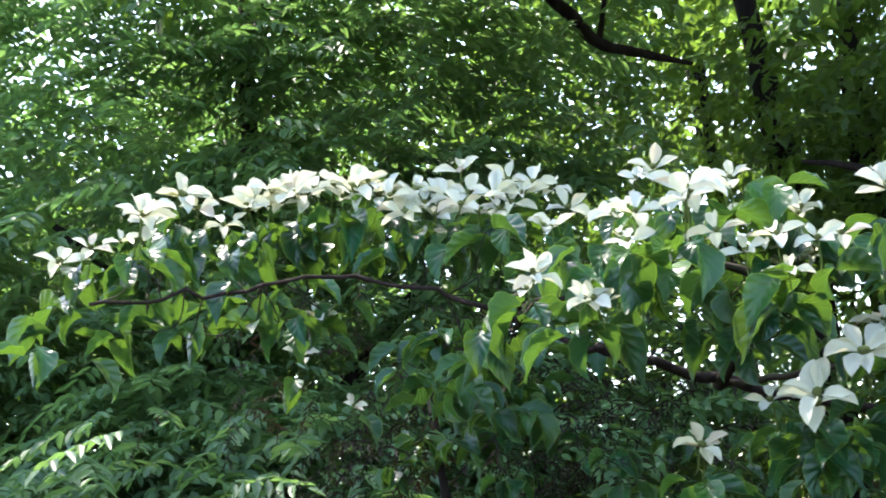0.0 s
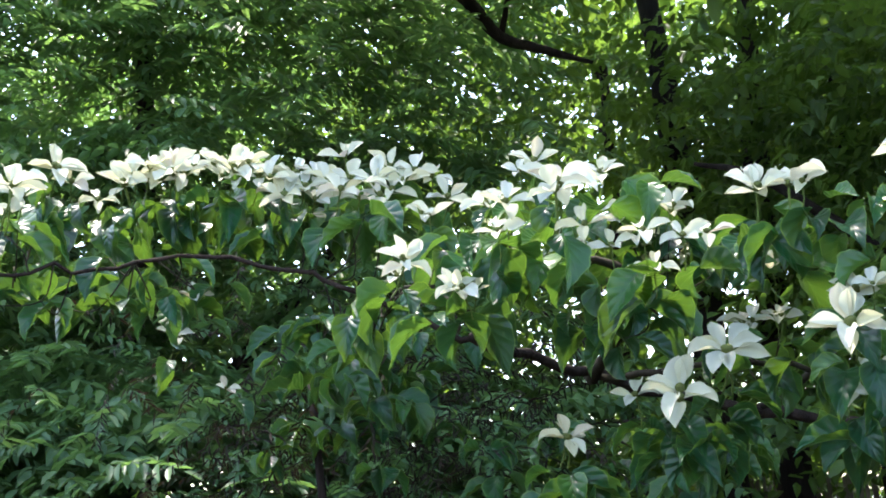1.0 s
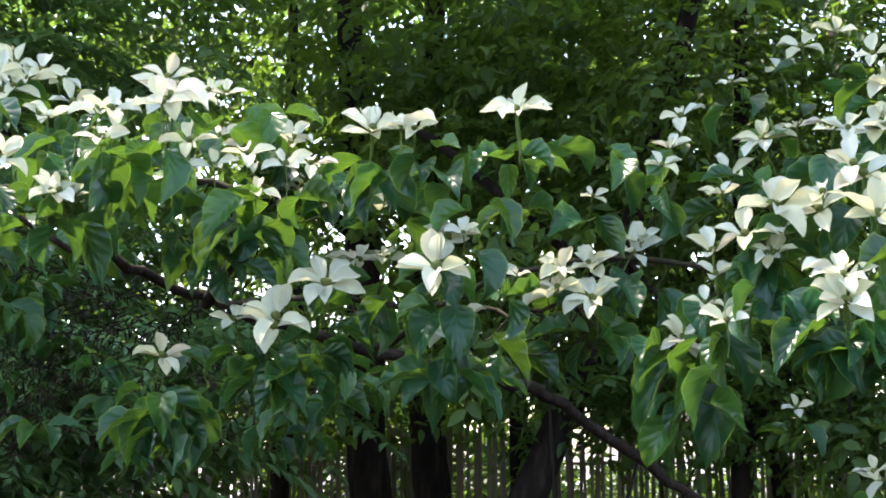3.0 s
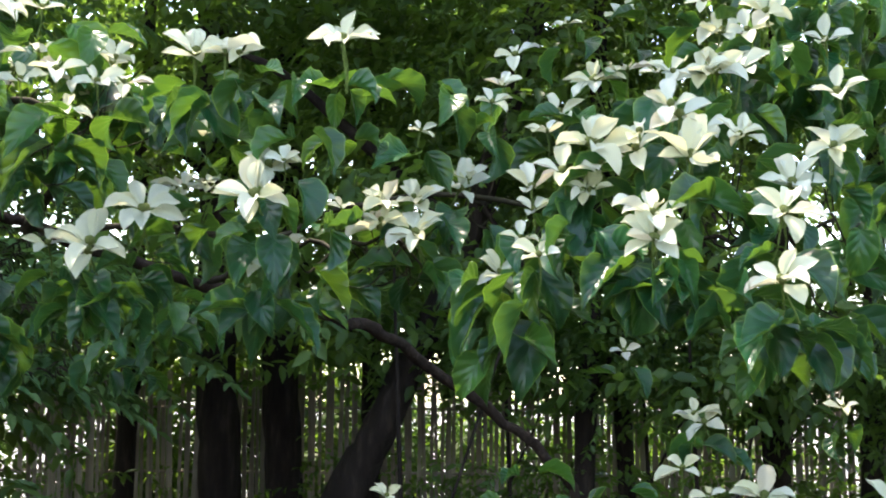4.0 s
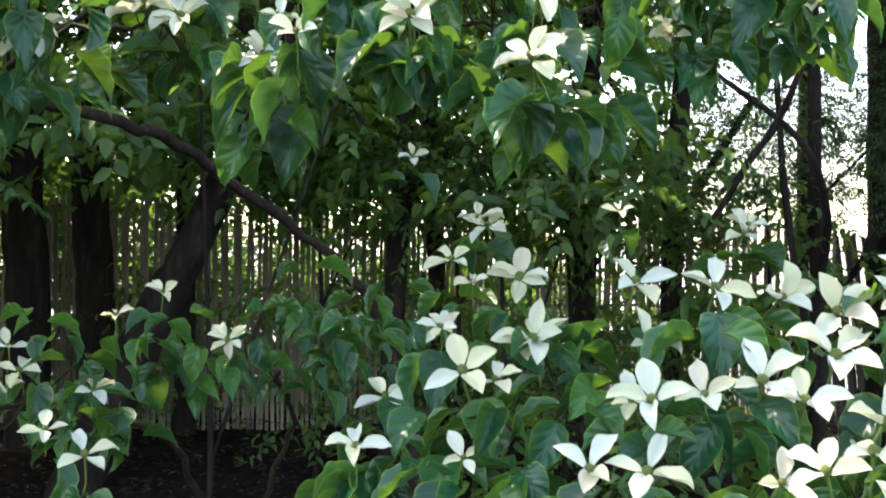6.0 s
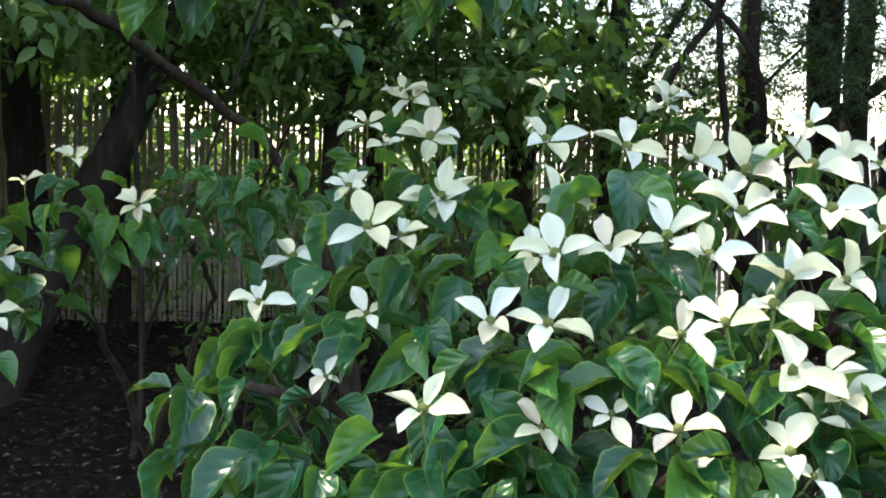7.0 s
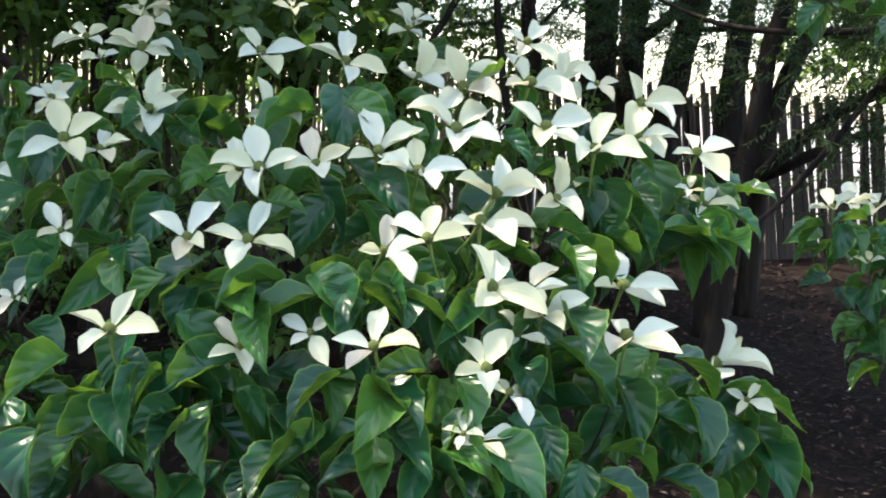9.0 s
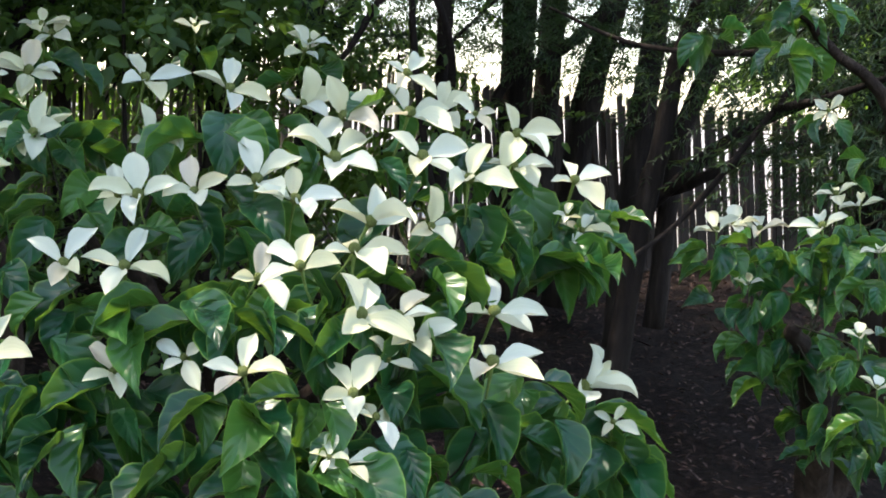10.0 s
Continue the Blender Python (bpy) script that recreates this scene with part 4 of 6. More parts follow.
MIDDLE_FILL = [
    (0.537, 1.21, 1.886, -93, 38, 3, 0.072),
    (0.57, 1.217, 1.856, -94, 37, 13, 0.068),
    (0.612, 1.211, 1.872, -96, 37, 2, 0.072),
    (0.627, 1.25, 1.829, -96, 36, 2, 0.065),
    (0.663, 1.21, 1.86, -97, 37, 22, 0.072),
    (0.699, 1.235, 1.868, -98, 37, 2, 0.069),
    (0.598, 1.255, 1.817, -95, 35, 3, 0.061),
    (0.501, 1.179, 1.927, -92, 40, 3, 0.09),
    (0.438, 1.229, 1.929, -91, 39, 3, 0.077),
    (0.425, 1.237, 1.893, -90, 38, 4, 0.069),
    (0.559, 1.173, 1.945, -94, 40, 3, 0.06),
]
MIDDLE_LOW = [
    (0.658, 1.576, 1.925, -74, 36, 10, 0.064),
    (0.697, 1.612, 1.91, -77, 36, 30, 0.07),
    (0.535, 1.581, 1.932, -107, 34, 6, 0.064),
    (0.734, 1.595, 1.924, -83, 36, 17, 0.065),
    (0.821, 1.648, 1.799, -99, 34, 82, 0.08),
    (0.856, 1.571, 1.8, -108, 33, 76, 0.055),
    (0.905, 1.33, 1.784, -113, 56, 2, 0.077),
    (0.94, 1.408, 1.669, -112, 36, 12, 0.097),
    (0.977, 1.302, 1.738, -125, 35, 11, 0.05),
    (1.037, 1.405, 1.746, -96, 33, 21, 0.052),
    (1.087, 1.391, 1.759, -92, 40, 21, 0.073),
    (1.093, 1.386, 1.727, -104, 46, 68, 0.077),
    (1.149, 1.403, 1.768, -98, 39, 77, 0.074),
]
MIDDLE_END = [
    (1.142, 1.359, 1.705, -115, 42, 5, 0.089),
    (1.259, 1.458, 1.812, -108, 34, 85, 0.087),
    (1.159, 1.402, 1.873, -86, 34, 14, 0.053),
    (0.845, 1.51, 1.86, -108, 32, 76, 0.071),
    (1.362, 1.514, 2.039, -112, 37, 10, 0.088),
    (1.47, 1.539, 2.114, -126, 39, 81, 0.061),
    (1.32, 1.466, 1.972, -125, 37, 3, 0.08),
    (1.281, 1.413, 1.929, -97, 36, 20, 0.073),
    (1.408, 1.439, 1.928, -108, 40, 16, 0.094),
    (1.313, 1.269, 1.856, -122, 39, 74, 0.068),
    (1.455, 1.398, 1.978, -117, 38, 84, 0.099),
    (1.674, 1.738, 2.203, -135, 41, 55, 0.091),
    (1.686, 1.677, 2.234, -130, 44, 60, 0.101),
]
RISING = [
    (1.66, 1.506, 2.205, -102, 40, 80, 0.084),
    (1.297, 1.067, 1.798, -115, 53, 88, 0.1),
    (1.255, 1.085, 1.761, -121, 38, 77, 0.092),
    (1.235, 1.142, 1.747, -119, 31, 1, 0.086),
    (1.233, 1.131, 1.715, -118, 35, 72, 0.066),
    (1.204, 1.105, 1.673, -126, 38, 87, 0.06),
    (1.196, 1.027, 1.641, -118, 30, 67, 0.069),
    (1.212, 1.194, 1.628, -112, 47, 38, 0.083),
    (1.291, 1.076, 1.736, -119, 42, 1, 0.076),
    (1.303, 1.066, 1.772, -120, 33, 7, 0.065),
    (1.508, 1.391, 1.998, -118, 40, 80, 0.076),
    (1.484, 1.24, 1.955, -109, 43, 87, 0.071),
    (1.344, 1.037, 1.812, -117, 36, 74, 0.077),
]
RISING_FRONT = [
    (1.311, 0.935, 1.656, -118, 52, 39, 0.092),
    (1.313, 0.948, 1.689, -115, 38, 5, 0.09),
    (1.384, 1.024, 1.849, -120, 49, 83, 0.093),
    (1.393, 0.989, 1.777, -119, 55, 37, 0.091),
    (1.44, 1.036, 1.824, -100, 38, 89, 0.071),
    (1.595, 1.27, 1.972, -106, 39, 82, 0.101),
    (1.637, 1.303, 2.008, -132, 46, 4, 0.081),
    (1.668, 1.365, 2.068, -105, 45, 17, 0.098),
    (1.638, 1.257, 1.976, -111, 42, 3, 0.097),
    (1.669, 1.229, 2.066, -119, 53, 66, 0.089),
    (1.456, 0.975, 1.805, -112, 48, 69, 0.069),
    (1.665, 1.278, 2.05, -132, 53, 9, 0.076),
    (1.638, 1.363, 2.12, -133, 53, 6, 0.079),
]
RISING_END = [
    (1.618, 0.986, 1.877, -138, 47, 10, 0.1),
    (1.581, 0.948, 1.794, -119, 42, 18, 0.081),
    (1.792, 1.036, 1.897, -125, 36, 15, 0.087),
    (1.767, 0.967, 1.939, -122, 53, 3, 0.088),
    (1.769, 0.926, 1.832, -126, 62, 74, 0.086),
    (1.515, 0.947, 1.74, -115, 40, 23, 0.094),
    (1.446, 0.862, 1.686, -123, 51, 1, 0.088),
    (1.415, 0.824, 1.598, -123, 44, 31, 0.084),
    (1.798, 1.07, 1.707, -148, 35, 77, 0.078),
    (1.655, 1.305, 2.016, -111, 45, 85, 0.075),
    (1.579, 1.272, 1.971, -128, 50, 3, 0.091),
    (1.771, 1.222, 2.028, -129, 42, 82, 0.089),
    (1.799, 0.9, 1.797, -135, 47, 83, 0.089),
]
CROWN_EDGE = [
    (1.856, 0.892, 1.776, -135, 46, 72, 0.103),
    (1.899, 0.877, 1.745, -134, 40, 22, 0.091),
    (1.899, 0.892, 1.716, -138, 33, 10, 0.075),
    (1.801, 1.081, 1.692, -138, 49, 7, 0.073),
]
LEAVES_UPPER_LEFT = [
    (-0.598, 1.707, 2.003), (-0.557, 1.731, 1.961), (-0.504, 1.746, 1.988), (-0.469, 1.745, 2.077),
    (-0.401, 1.718, 2.079), (-0.354, 1.732, 2.091), (-0.342, 1.782, 2.027), (-0.32, 1.902, 2.008),
    (-0.255, 1.872, 2.12), (-0.257, 1.961, 2.022), (-0.134, 1.881, 2.151), (-0.111, 1.889, 2.117),
    (-0.059, 1.884, 2.137), (0.028, 1.842, 2.078), (0.08, 1.851, 2.084), (0.144, 1.84, 2.079),
    (0.213, 1.712, 2.045), (0.274, 1.396, 1.85), (0.21, 1.437, 1.826), (0.25, 1.421, 1.831),
    (0.294, 1.417, 1.817), (0.375, 1.39, 1.807), (0.339, 1.471, 1.92), (0.385, 1.376, 1.886),
    (-0.166, 1.989, 1.97), (-0.094, 1.978, 1.999), (-0.212, 1.91, 2.079), (-0.021, 1.878, 2.07),
    (-0.516, 1.743, 2.072), (-0.325, 1.772, 2.086),
]
LEAVES_HANGING = [
    (0.162, 1.826, 1.839), (-0.145, 1.765, 1.948), (-0.385, 1.688, 2.004), (-0.354, 1.709, 1.954),
    (-0.31, 1.726, 1.931), (-0.243, 1.744, 1.936), (-0.428, 1.687, 1.939), (-0.503, 1.667, 1.896),
    (-0.569, 1.635, 1.919), (-0.184, 1.755, 1.951), (-0.234, 1.73, 2.014), (-0.138, 1.754, 2.007),
]
LEAVES_UPPER_RIGHT = [
    (0.453, 1.477, 1.942), (0.498, 1.477, 1.893), (0.518, 1.439, 1.965), (0.569, 1.483, 1.942),
    (0.676, 1.531, 2.017), (0.708, 1.583, 1.952), (0.551, 1.613, 1.83), (0.628, 1.609, 1.843),
    (0.596, 1.546, 1.876), (0.748, 1.621, 1.937), (0.784, 1.569, 1.948), (0.421, 1.514, 1.919),
    (0.459, 1.647, 2.026), (0.52, 1.57, 2.001), (0.712, 1.605, 1.971), (0.778, 1.584, 1.933),
    (0.828, 1.467, 1.942), (0.856, 1.427, 1.903), (0.893, 1.356, 1.92), (0.945, 1.321, 1.923),
    (1.011, 1.344, 1.92), (1.091, 1.405, 1.952), (1.183, 1.455, 1.965), (1.216, 1.428, 1.938),
    (0.905, 1.333, 1.877), (0.952, 1.315, 1.839), (1.034, 1.398, 1.854), (0.87, 1.477, 1.857),
    (0.588, 1.556, 1.867), (0.638, 1.603, 1.847),
]
LEAVES_MIDDLE = [
    (0.565, 1.586, 1.809), (0.615, 1.554, 1.779), (0.676, 1.574, 1.825), (0.791, 1.638, 1.888),
    (0.753, 1.53, 1.666), (0.719, 1.524, 1.604), (0.67, 1.545, 1.605), (0.644, 1.553, 1.64),
    (0.833, 1.596, 1.72), (0.865, 1.468, 1.723), (0.903, 1.396, 1.69), (0.925, 1.42, 1.6),
    (0.976, 1.413, 1.66), (1.033, 1.431, 1.637), (1.152, 1.404, 1.663), (1.204, 1.416, 1.74),
    (1.248, 1.386, 1.729), (1.204, 1.235, 1.624), (1.245, 1.155, 1.579), (1.233, 1.204, 1.598),
    (1.223, 1.07, 1.629), (1.267, 1.056, 1.684), (1.28, 1.036, 1.66), (1.313, 1.01, 1.621),
    (1.352, 0.951, 1.631), (1.437, 0.966, 1.721), (1.403, 0.911, 1.6), (1.375, 0.941, 1.595),
    (1.242, 1.21, 1.543), (1.225, 1.25, 1.521), (0.514, 1.618, 1.564), (0.498, 1.614, 1.538),
]
LEAVES_RISING = [
    (1.441, 0.911, 1.567), (1.517, 1.009, 1.515), (1.423, 0.966, 1.719), (1.573, 0.973, 1.794),
    (1.642, 0.98, 1.701), (1.77, 1.06, 1.766), (1.795, 1.016, 1.77), (1.817, 0.995, 1.753),
    (1.715, 1.039, 1.649), (1.478, 0.905, 1.551), (1.542, 0.937, 1.549), (1.596, 0.94, 1.562),
    (1.395, 0.93, 1.644), (1.323, 0.973, 1.618), (1.346, 0.942, 1.603), (1.3, 1.009, 1.645),
    (1.835, 1.029, 1.631), (1.847, 1.019, 1.68), (1.819, 1.071, 1.667), (1.708, 1.03, 1.854),
]
LEAVES_RISING_END = [
    (1.789, 1.009, 1.838), (1.564, 1.13, 1.887), (1.393, 1.05, 1.797), (1.278, 1.048, 1.681),
    (1.468, 1.41, 1.991), (1.363, 1.284, 1.888), (1.824, 1.069, 1.669), (1.865, 0.991, 1.651),
    (1.908, 0.946, 1.686), (1.938, 0.923, 1.657), (1.868, 0.949, 1.739), (1.824, 0.946, 1.774),
    (1.836, 1.021, 1.73), (1.877, 0.982, 1.696), (1.905, 0.922, 1.731), (1.917, 0.891, 1.775),
    (1.778, 1.078, 1.742), (1.794, 0.995, 1.78), (1.914, 0.872, 1.787), (1.907, 0.901, 1.696),
    (1.859, 0.928, 1.767), (1.882, 0.849, 1.725),
]
FRINGE = [
    (1.789, 1.962, 1.565, -116, 44, 21, 0.078),
    (1.87, 1.819, 1.435, -119, 32, 2, 0.1),
    (2.114, 1.674, 1.451, -126, 26, 3, 0.075),
    (2.125, 1.294, 1.419, -132, 25, 3, 0.078),
    (1.419, 1.072, 1.27, -127, 33, 80, 0.063),
    (1.525, 1.042, 1.337, -118, 44, 83, 0.097),
    (1.497, 0.955, 1.258, -135, 30, 12, 0.105),
    (1.537, 1.204, 1.325, -120, 23, 3, 0.055),
]
LEAVES_FRONT_HIGH = [
    (1.259, 1.025, 1.032), (1.251, 0.938, 0.967), (1.315, 1.026, 1.091), (1.349, 1.004, 1.116),
    (1.365, 0.952, 1.111), (1.378, 0.896, 1.097), (1.437, 0.918, 1.159), (1.426, 0.847, 1.12),
    (1.519, 0.981, 1.266), (1.548, 0.944, 1.254), (1.506, 0.863, 1.192), (1.642, 0.781, 1.277),
    (1.744, 0.83, 1.294), (1.622, 0.724, 1.174), (1.649, 0.718, 1.2), (1.481, 0.733, 1.105),
    (1.444, 0.743, 1.087), (1.535, 0.656, 1.097), (1.555, 0.621, 1.092), (1.594, 0.595, 1.099),
    (1.499, 0.69, 1.067), (1.645, 0.563, 1.082), (1.682, 0.571, 1.113), (1.758, 0.502, 1.081),
    (1.858, 0.551, 1.096), (2.129, 0.629, 1.137), (2.188, 0.73, 1.18), (2.209, 0.681, 1.191),
    (2.027, 0.633, 1.148), (1.961, 0.62, 1.189),
]
LEAVES_FRONT_LOW = [
    (1.427, 0.732, 1), (1.461, 0.693, 0.98), (1.493, 0.677, 1.008), (1.344, 0.785, 1.007),
    (1.315, 0.791, 0.934), (1.357, 0.768, 0.941), (1.398, 0.756, 0.954), (1.44, 0.704, 0.943),
    (1.503, 0.645, 0.973), (1.546, 0.564, 1.018), (1.56, 0.532, 0.966), (1.597, 0.487, 0.963),
    (1.645, 0.475, 0.983), (1.616, 0.505, 1.018), (1.801, 0.474, 1.012), (1.848, 0.466, 0.965),
    (1.87, 0.458, 1.021), (1.959, 0.489, 0.941), (2.016, 0.497, 0.96), (1.885, 0.59, 1.143),
    (1.8, 0.566, 1.136), (1.682, 0.448, 0.97), (1.536, 0.577, 0.97), (1.513, 0.594, 0.939),
    (1.469, 0.656, 0.911), (1.406, 0.715, 0.904), (1.574, 0.501, 0.931), (1.736, 0.429, 0.939),
    (1.337, 0.765, 0.894),
]
LEAVES_FRONT_SIDE = [
    (2.179, 0.711, 1.16), (2.179, 0.667, 1.149), (1.809, 0.467, 1.006), (1.851, 0.461, 0.954),
    (1.902, 0.46, 0.972), (2.004, 0.504, 0.968), (2.046, 0.501, 0.924), (2.072, 0.488, 0.888),
    (1.675, 0.444, 0.944), (1.619, 0.466, 0.958), (1.548, 0.535, 0.957), (1.582, 0.493, 0.948),
    (1.508, 0.577, 0.907), (1.414, 0.743, 1.002), (1.438, 0.712, 0.969), (1.485, 0.661, 0.969),
    (1.412, 0.742, 1.051), (1.558, 0.619, 1.098), (1.584, 0.581, 1.091), (1.673, 0.531, 1.081),
    (1.734, 0.507, 1.049), (2.111, 0.6, 1.124), (2.219, 0.686, 1.182), (2.083, 0.499, 0.905),
    (2.034, 0.484, 0.865), (1.968, 0.48, 0.876), (1.849, 0.454, 0.894), (1.715, 0.416, 0.919),
    (1.446, 0.683, 0.901), (1.483, 0.639, 0.907),
]
FAR_RIGHT = [
    (3.035, 0.858, 1.358, -149, 66, 45, 0.069),
    (2.88, 0.727, 1.206, -159, 22, 13, 0.087),
    (2.901, 0.691, 1.19, -161, 22, 13, 0.081),
    (2.783, 0.686, 1.153, -160, 20, 14, 0.111),
    (2.886, 0.887, 1.125, -158, 18, 15, 0.103),
    (2.759, 0.89, 1.125, -155, 19, 14, 0.099),
    (2.859, 0.925, 1.13, -155, 20, 13, 0.097),
    (2.71, 0.775, 1.046, -157, 19, 14, 0.061),
    (2.637, 0.51, 1.005, -164, 17, 17, 0.061),
    (2.558, 0.425, 0.947, -163, 20, 15, 0.068),
    (2.742, 0.744, 1.5, -150, 45, 7, 0.089),
    (2.745, 0.553, 1.126, -159, 25, 12, 0.074),
]
LEAVES_FAR_RIGHT = [
    (2.68, 0.825, 1.105), (2.721, 0.772, 1.12), (2.753, 0.723, 1.1), (2.78, 0.686, 1.119),
    (2.805, 0.649, 1.132), (2.828, 0.607, 1.112), (2.718, 0.761, 1.033), (2.75, 0.715, 1.038),
    (2.78, 0.666, 1.024), (2.812, 0.625, 1.062), (2.712, 0.749, 0.951), (2.745, 0.704, 0.961),
    (2.768, 0.66, 0.928), (2.795, 0.624, 0.951), (2.817, 0.599, 0.988), (2.769, 0.631, 0.855),
    (2.792, 0.59, 0.842), (2.798, 0.556, 0.79), (2.777, 0.598, 0.803), (2.767, 0.675, 0.974),
    (2.503, 0.734, 1.466), (2.568, 0.65, 1.44), (2.654, 0.695, 1.501), (2.672, 0.666, 1.52),
    (3.059, 0.819, 1.227), (3.083, 0.783, 1.263),
]
LOW_LEFT = [
    (1.208, 1.728, 1.294, -94, 33, 8, 0.07),
    (1.13, 1.738, 1.255, -102, 21, 0, 0.06),
    (1.253, 1.495, 1.228, -103, 41, 18, 0.068),
    (0.976, 1.761, 1.164, -113, 34, 75, 0.085),
    (1.084, 1.692, 1.134, -89, 26, 17, 0.078),
    (0.996, 1.624, 1.083, -100, 30, 1, 0.08),
    (1.018, 1.413, 1.072, -101, 31, 31, 0.103),
    (0.961, 1.783, 1.203, -98, 26, 88, 0.07),
    (0.955, 1.751, 1.136, -86, 24, 75, 0.07),
]
LEAVES_LOW_LEFT = [
    (1.212, 1.693, 1.179), (1.267, 1.68, 1.198), (1.321, 1.66, 1.159), (1.394, 1.636, 1.159),
    (1.448, 1.613, 1.13), (1.248, 1.68, 1.141), (1.524, 1.597, 1.296), (1.469, 1.614, 1.217),
    (1.175, 1.698, 1.142), (1.12, 1.706, 1.105), (1.54, 1.582, 1.178), (1.048, 1.721, 1.107),
    (0.995, 1.734, 1.145), (1.067, 1.725, 1.181), (1.121, 1.714, 1.18), (1.176, 1.705, 1.218),
    (1.231, 1.694, 1.256), (0.996, 1.743, 1.257), (1.349, 1.653, 1.178), (1.414, 1.633, 1.197),
    (1.451, 1.624, 1.256), (1.378, 1.651, 1.275), (1.506, 1.602, 1.256), (1.486, 1.604, 1.178),
    (1.578, 1.571, 1.257), (1.523, 1.592, 1.217), (1.031, 1.735, 1.219), (1.63, 1.54, 1.169),
    (1.433, 1.633, 1.334), (1.579, 1.574, 1.316), (1.359, 1.653, 1.217),
]
# open flowers: place, heading and tilt of the axis, then turn, rise and length of the four bracts
BLOOMS_FRONT_A = [
    (1.275, 1.013, 1.125, 248, 27, 272, 8, 0.039, 357, 9, 0.048, 86, 9, 0.046, 181, -4, 0.044),
    (1.347, 0.712, 1.042, 235, 33, 250, 9, 0.048, 339, 16, 0.053, 76, 16, 0.056, 158, 18, 0.054),
    (1.439, 0.73, 1.13, 231, 43, 246, 17, 0.05, 355, 24, 0.048, 40, 31, 0.046, 143, 17, 0.054),
    (1.49, 0.693, 1.13, 239, 41, 258, 3, 0.049, 343, 14, 0.053, 64, 3, 0.054, 159, 13, 0.051),
    (1.466, 0.663, 1.024, 240, 40, 220, 10, 0.041, 302, 16, 0.038, 14, 10, 0.04, 118, 5, 0.031),
]
BLOOMS_FRONT_B = [
    (1.537, 0.521, 1.043, 216, 36, 267, 9, 0.045, 349, 19, 0.048, 86, 12, 0.05, 179, 19, 0.047),
    (1.382, 0.93, 1.224, 233, 45, 199, 16, 0.055, 302, 5, 0.055, 32, 15, 0.056, 116, 22, 0.051),
    (1.415, 0.907, 1.215, 229, 35, 300, -6, 0.031, 34, 9, 0.038, 108, 12, 0.036, 185, 1, 0.036),
    (1.422, 1.07, 1.27, 229, 43, 228, 10, 0.03, 327, 1, 0.033, 55, 6, 0.02, 143, 13, 0.032),
    (1.522, 1.043, 1.334, 252, 52, 257, 23, 0.043, 347, 10, 0.047, 72, 15, 0.04, 168, 21, 0.047),
]
BLOOMS_FRONT_C = [
    (1.498, 0.954, 1.259, 212, 50, 280, 12, 0.059, 6, 6, 0.035, 92, 25, 0.053, 187, 21, 0.058),
    (1.608, 0.891, 1.333, 257, 41, 200, 2, 0.051, 308, 22, 0.051, 8, 13, 0.053, 99, 11, 0.06),
    (1.59, 0.838, 1.262, 270, 39, 188, 27, 0.049, 283, 6, 0.032, 18, 25, 0.053, 95, 13, 0.051),
    (1.701, 0.847, 1.326, 256, 42, 257, 17, 0.051, 344, 15, 0.055, 69, 6, 0.054, 163, 13, 0.054),
    (1.812, 0.853, 1.312, 277, 50, 277, 27, 0.053, 7, 37, 0.055, 93, 26, 0.057, 174, 45, 0.053),
]
BLOOMS_FRONT_D = [
    (1.787, 0.72, 1.3, 251, 49, 203, 34, 0.056, 312, 3, 0.059, 37, 27, 0.058, 113, 15, 0.06),
    (1.749, 0.682, 1.25, 250, 35, 239, 8, 0.062, 342, 15, 0.064, 51, 13, 0.057, 129, 3, 0.064),
    (1.524, 0.732, 1.203, 229, 43, 195, 19, 0.056, 282, 18, 0.055, 9, 15, 0.055, 101, 20, 0.05),
    (1.51, 0.752, 1.202, 215, 46, 206, 24, 0.041, 286, 6, 0.025, 7, 20, 0.04, 106, 6, 0.025),
    (1.581, 0.71, 1.209, 227, 41, 191, 24, 0.048, 297, 13, 0.037, 23, 25, 0.045, 111, 27, 0.044),
]
BLOOMS_FRONT_E = [
    (1.654, 0.699, 1.223, 243, 37, 194, 21, 0.061, 289, 6, 0.038, 23, 19, 0.063, 113, 18, 0.062),
    (1.672, 0.647, 1.204, 249, 34, 171, 12, 0.055, 273, 18, 0.051, 2, 22, 0.057, 85, 13, 0.056),
    (1.735, 0.591, 1.183, 279, 35, 258, 14, 0.063, 4, 41, 0.07, 92, 16, 0.056, 150, 34, 0.053),
    (1.705, 0.574, 1.154, 243, 17, 190, -13, 0.057, 286, 6, 0.039, 22, 3, 0.068, 97, -2, 0.064),
    (1.629, 0.563, 1.14, 204, 31, 263, 16, 0.048, 339, 16, 0.058, 93, 17, 0.055, 188, 19, 0.047),
]
BLOOMS_FRONT_F = [
    (1.594, 0.596, 1.127, 265, 45, 9, 15, 0.055, 85, 6, 0.03, 160, 20, 0.044, 265, 6, 0.03),
    (1.881, 0.588, 1.233, 235, 33, 241, 19, 0.025, 334, 22, 0.067, 61, 17, 0.066, 150, 15, 0.067),
    (1.842, 0.633, 1.257, 256, 41, 219, 5, 0.052, 333, 18, 0.062, 33, 18, 0.055, 101, 8, 0.067),
    (1.518, 0.609, 1.045, 230, 43, 234, 0, 0.038, 314, 6, 0.026, 34, -2, 0.044, 134, 6, 0.026),
    (1.365, 0.894, 1.124, 248, 40, 203, 20, 0.04, 293, 6, 0.028, 23, 6, 0.028, 113, 6, 0.028),
]
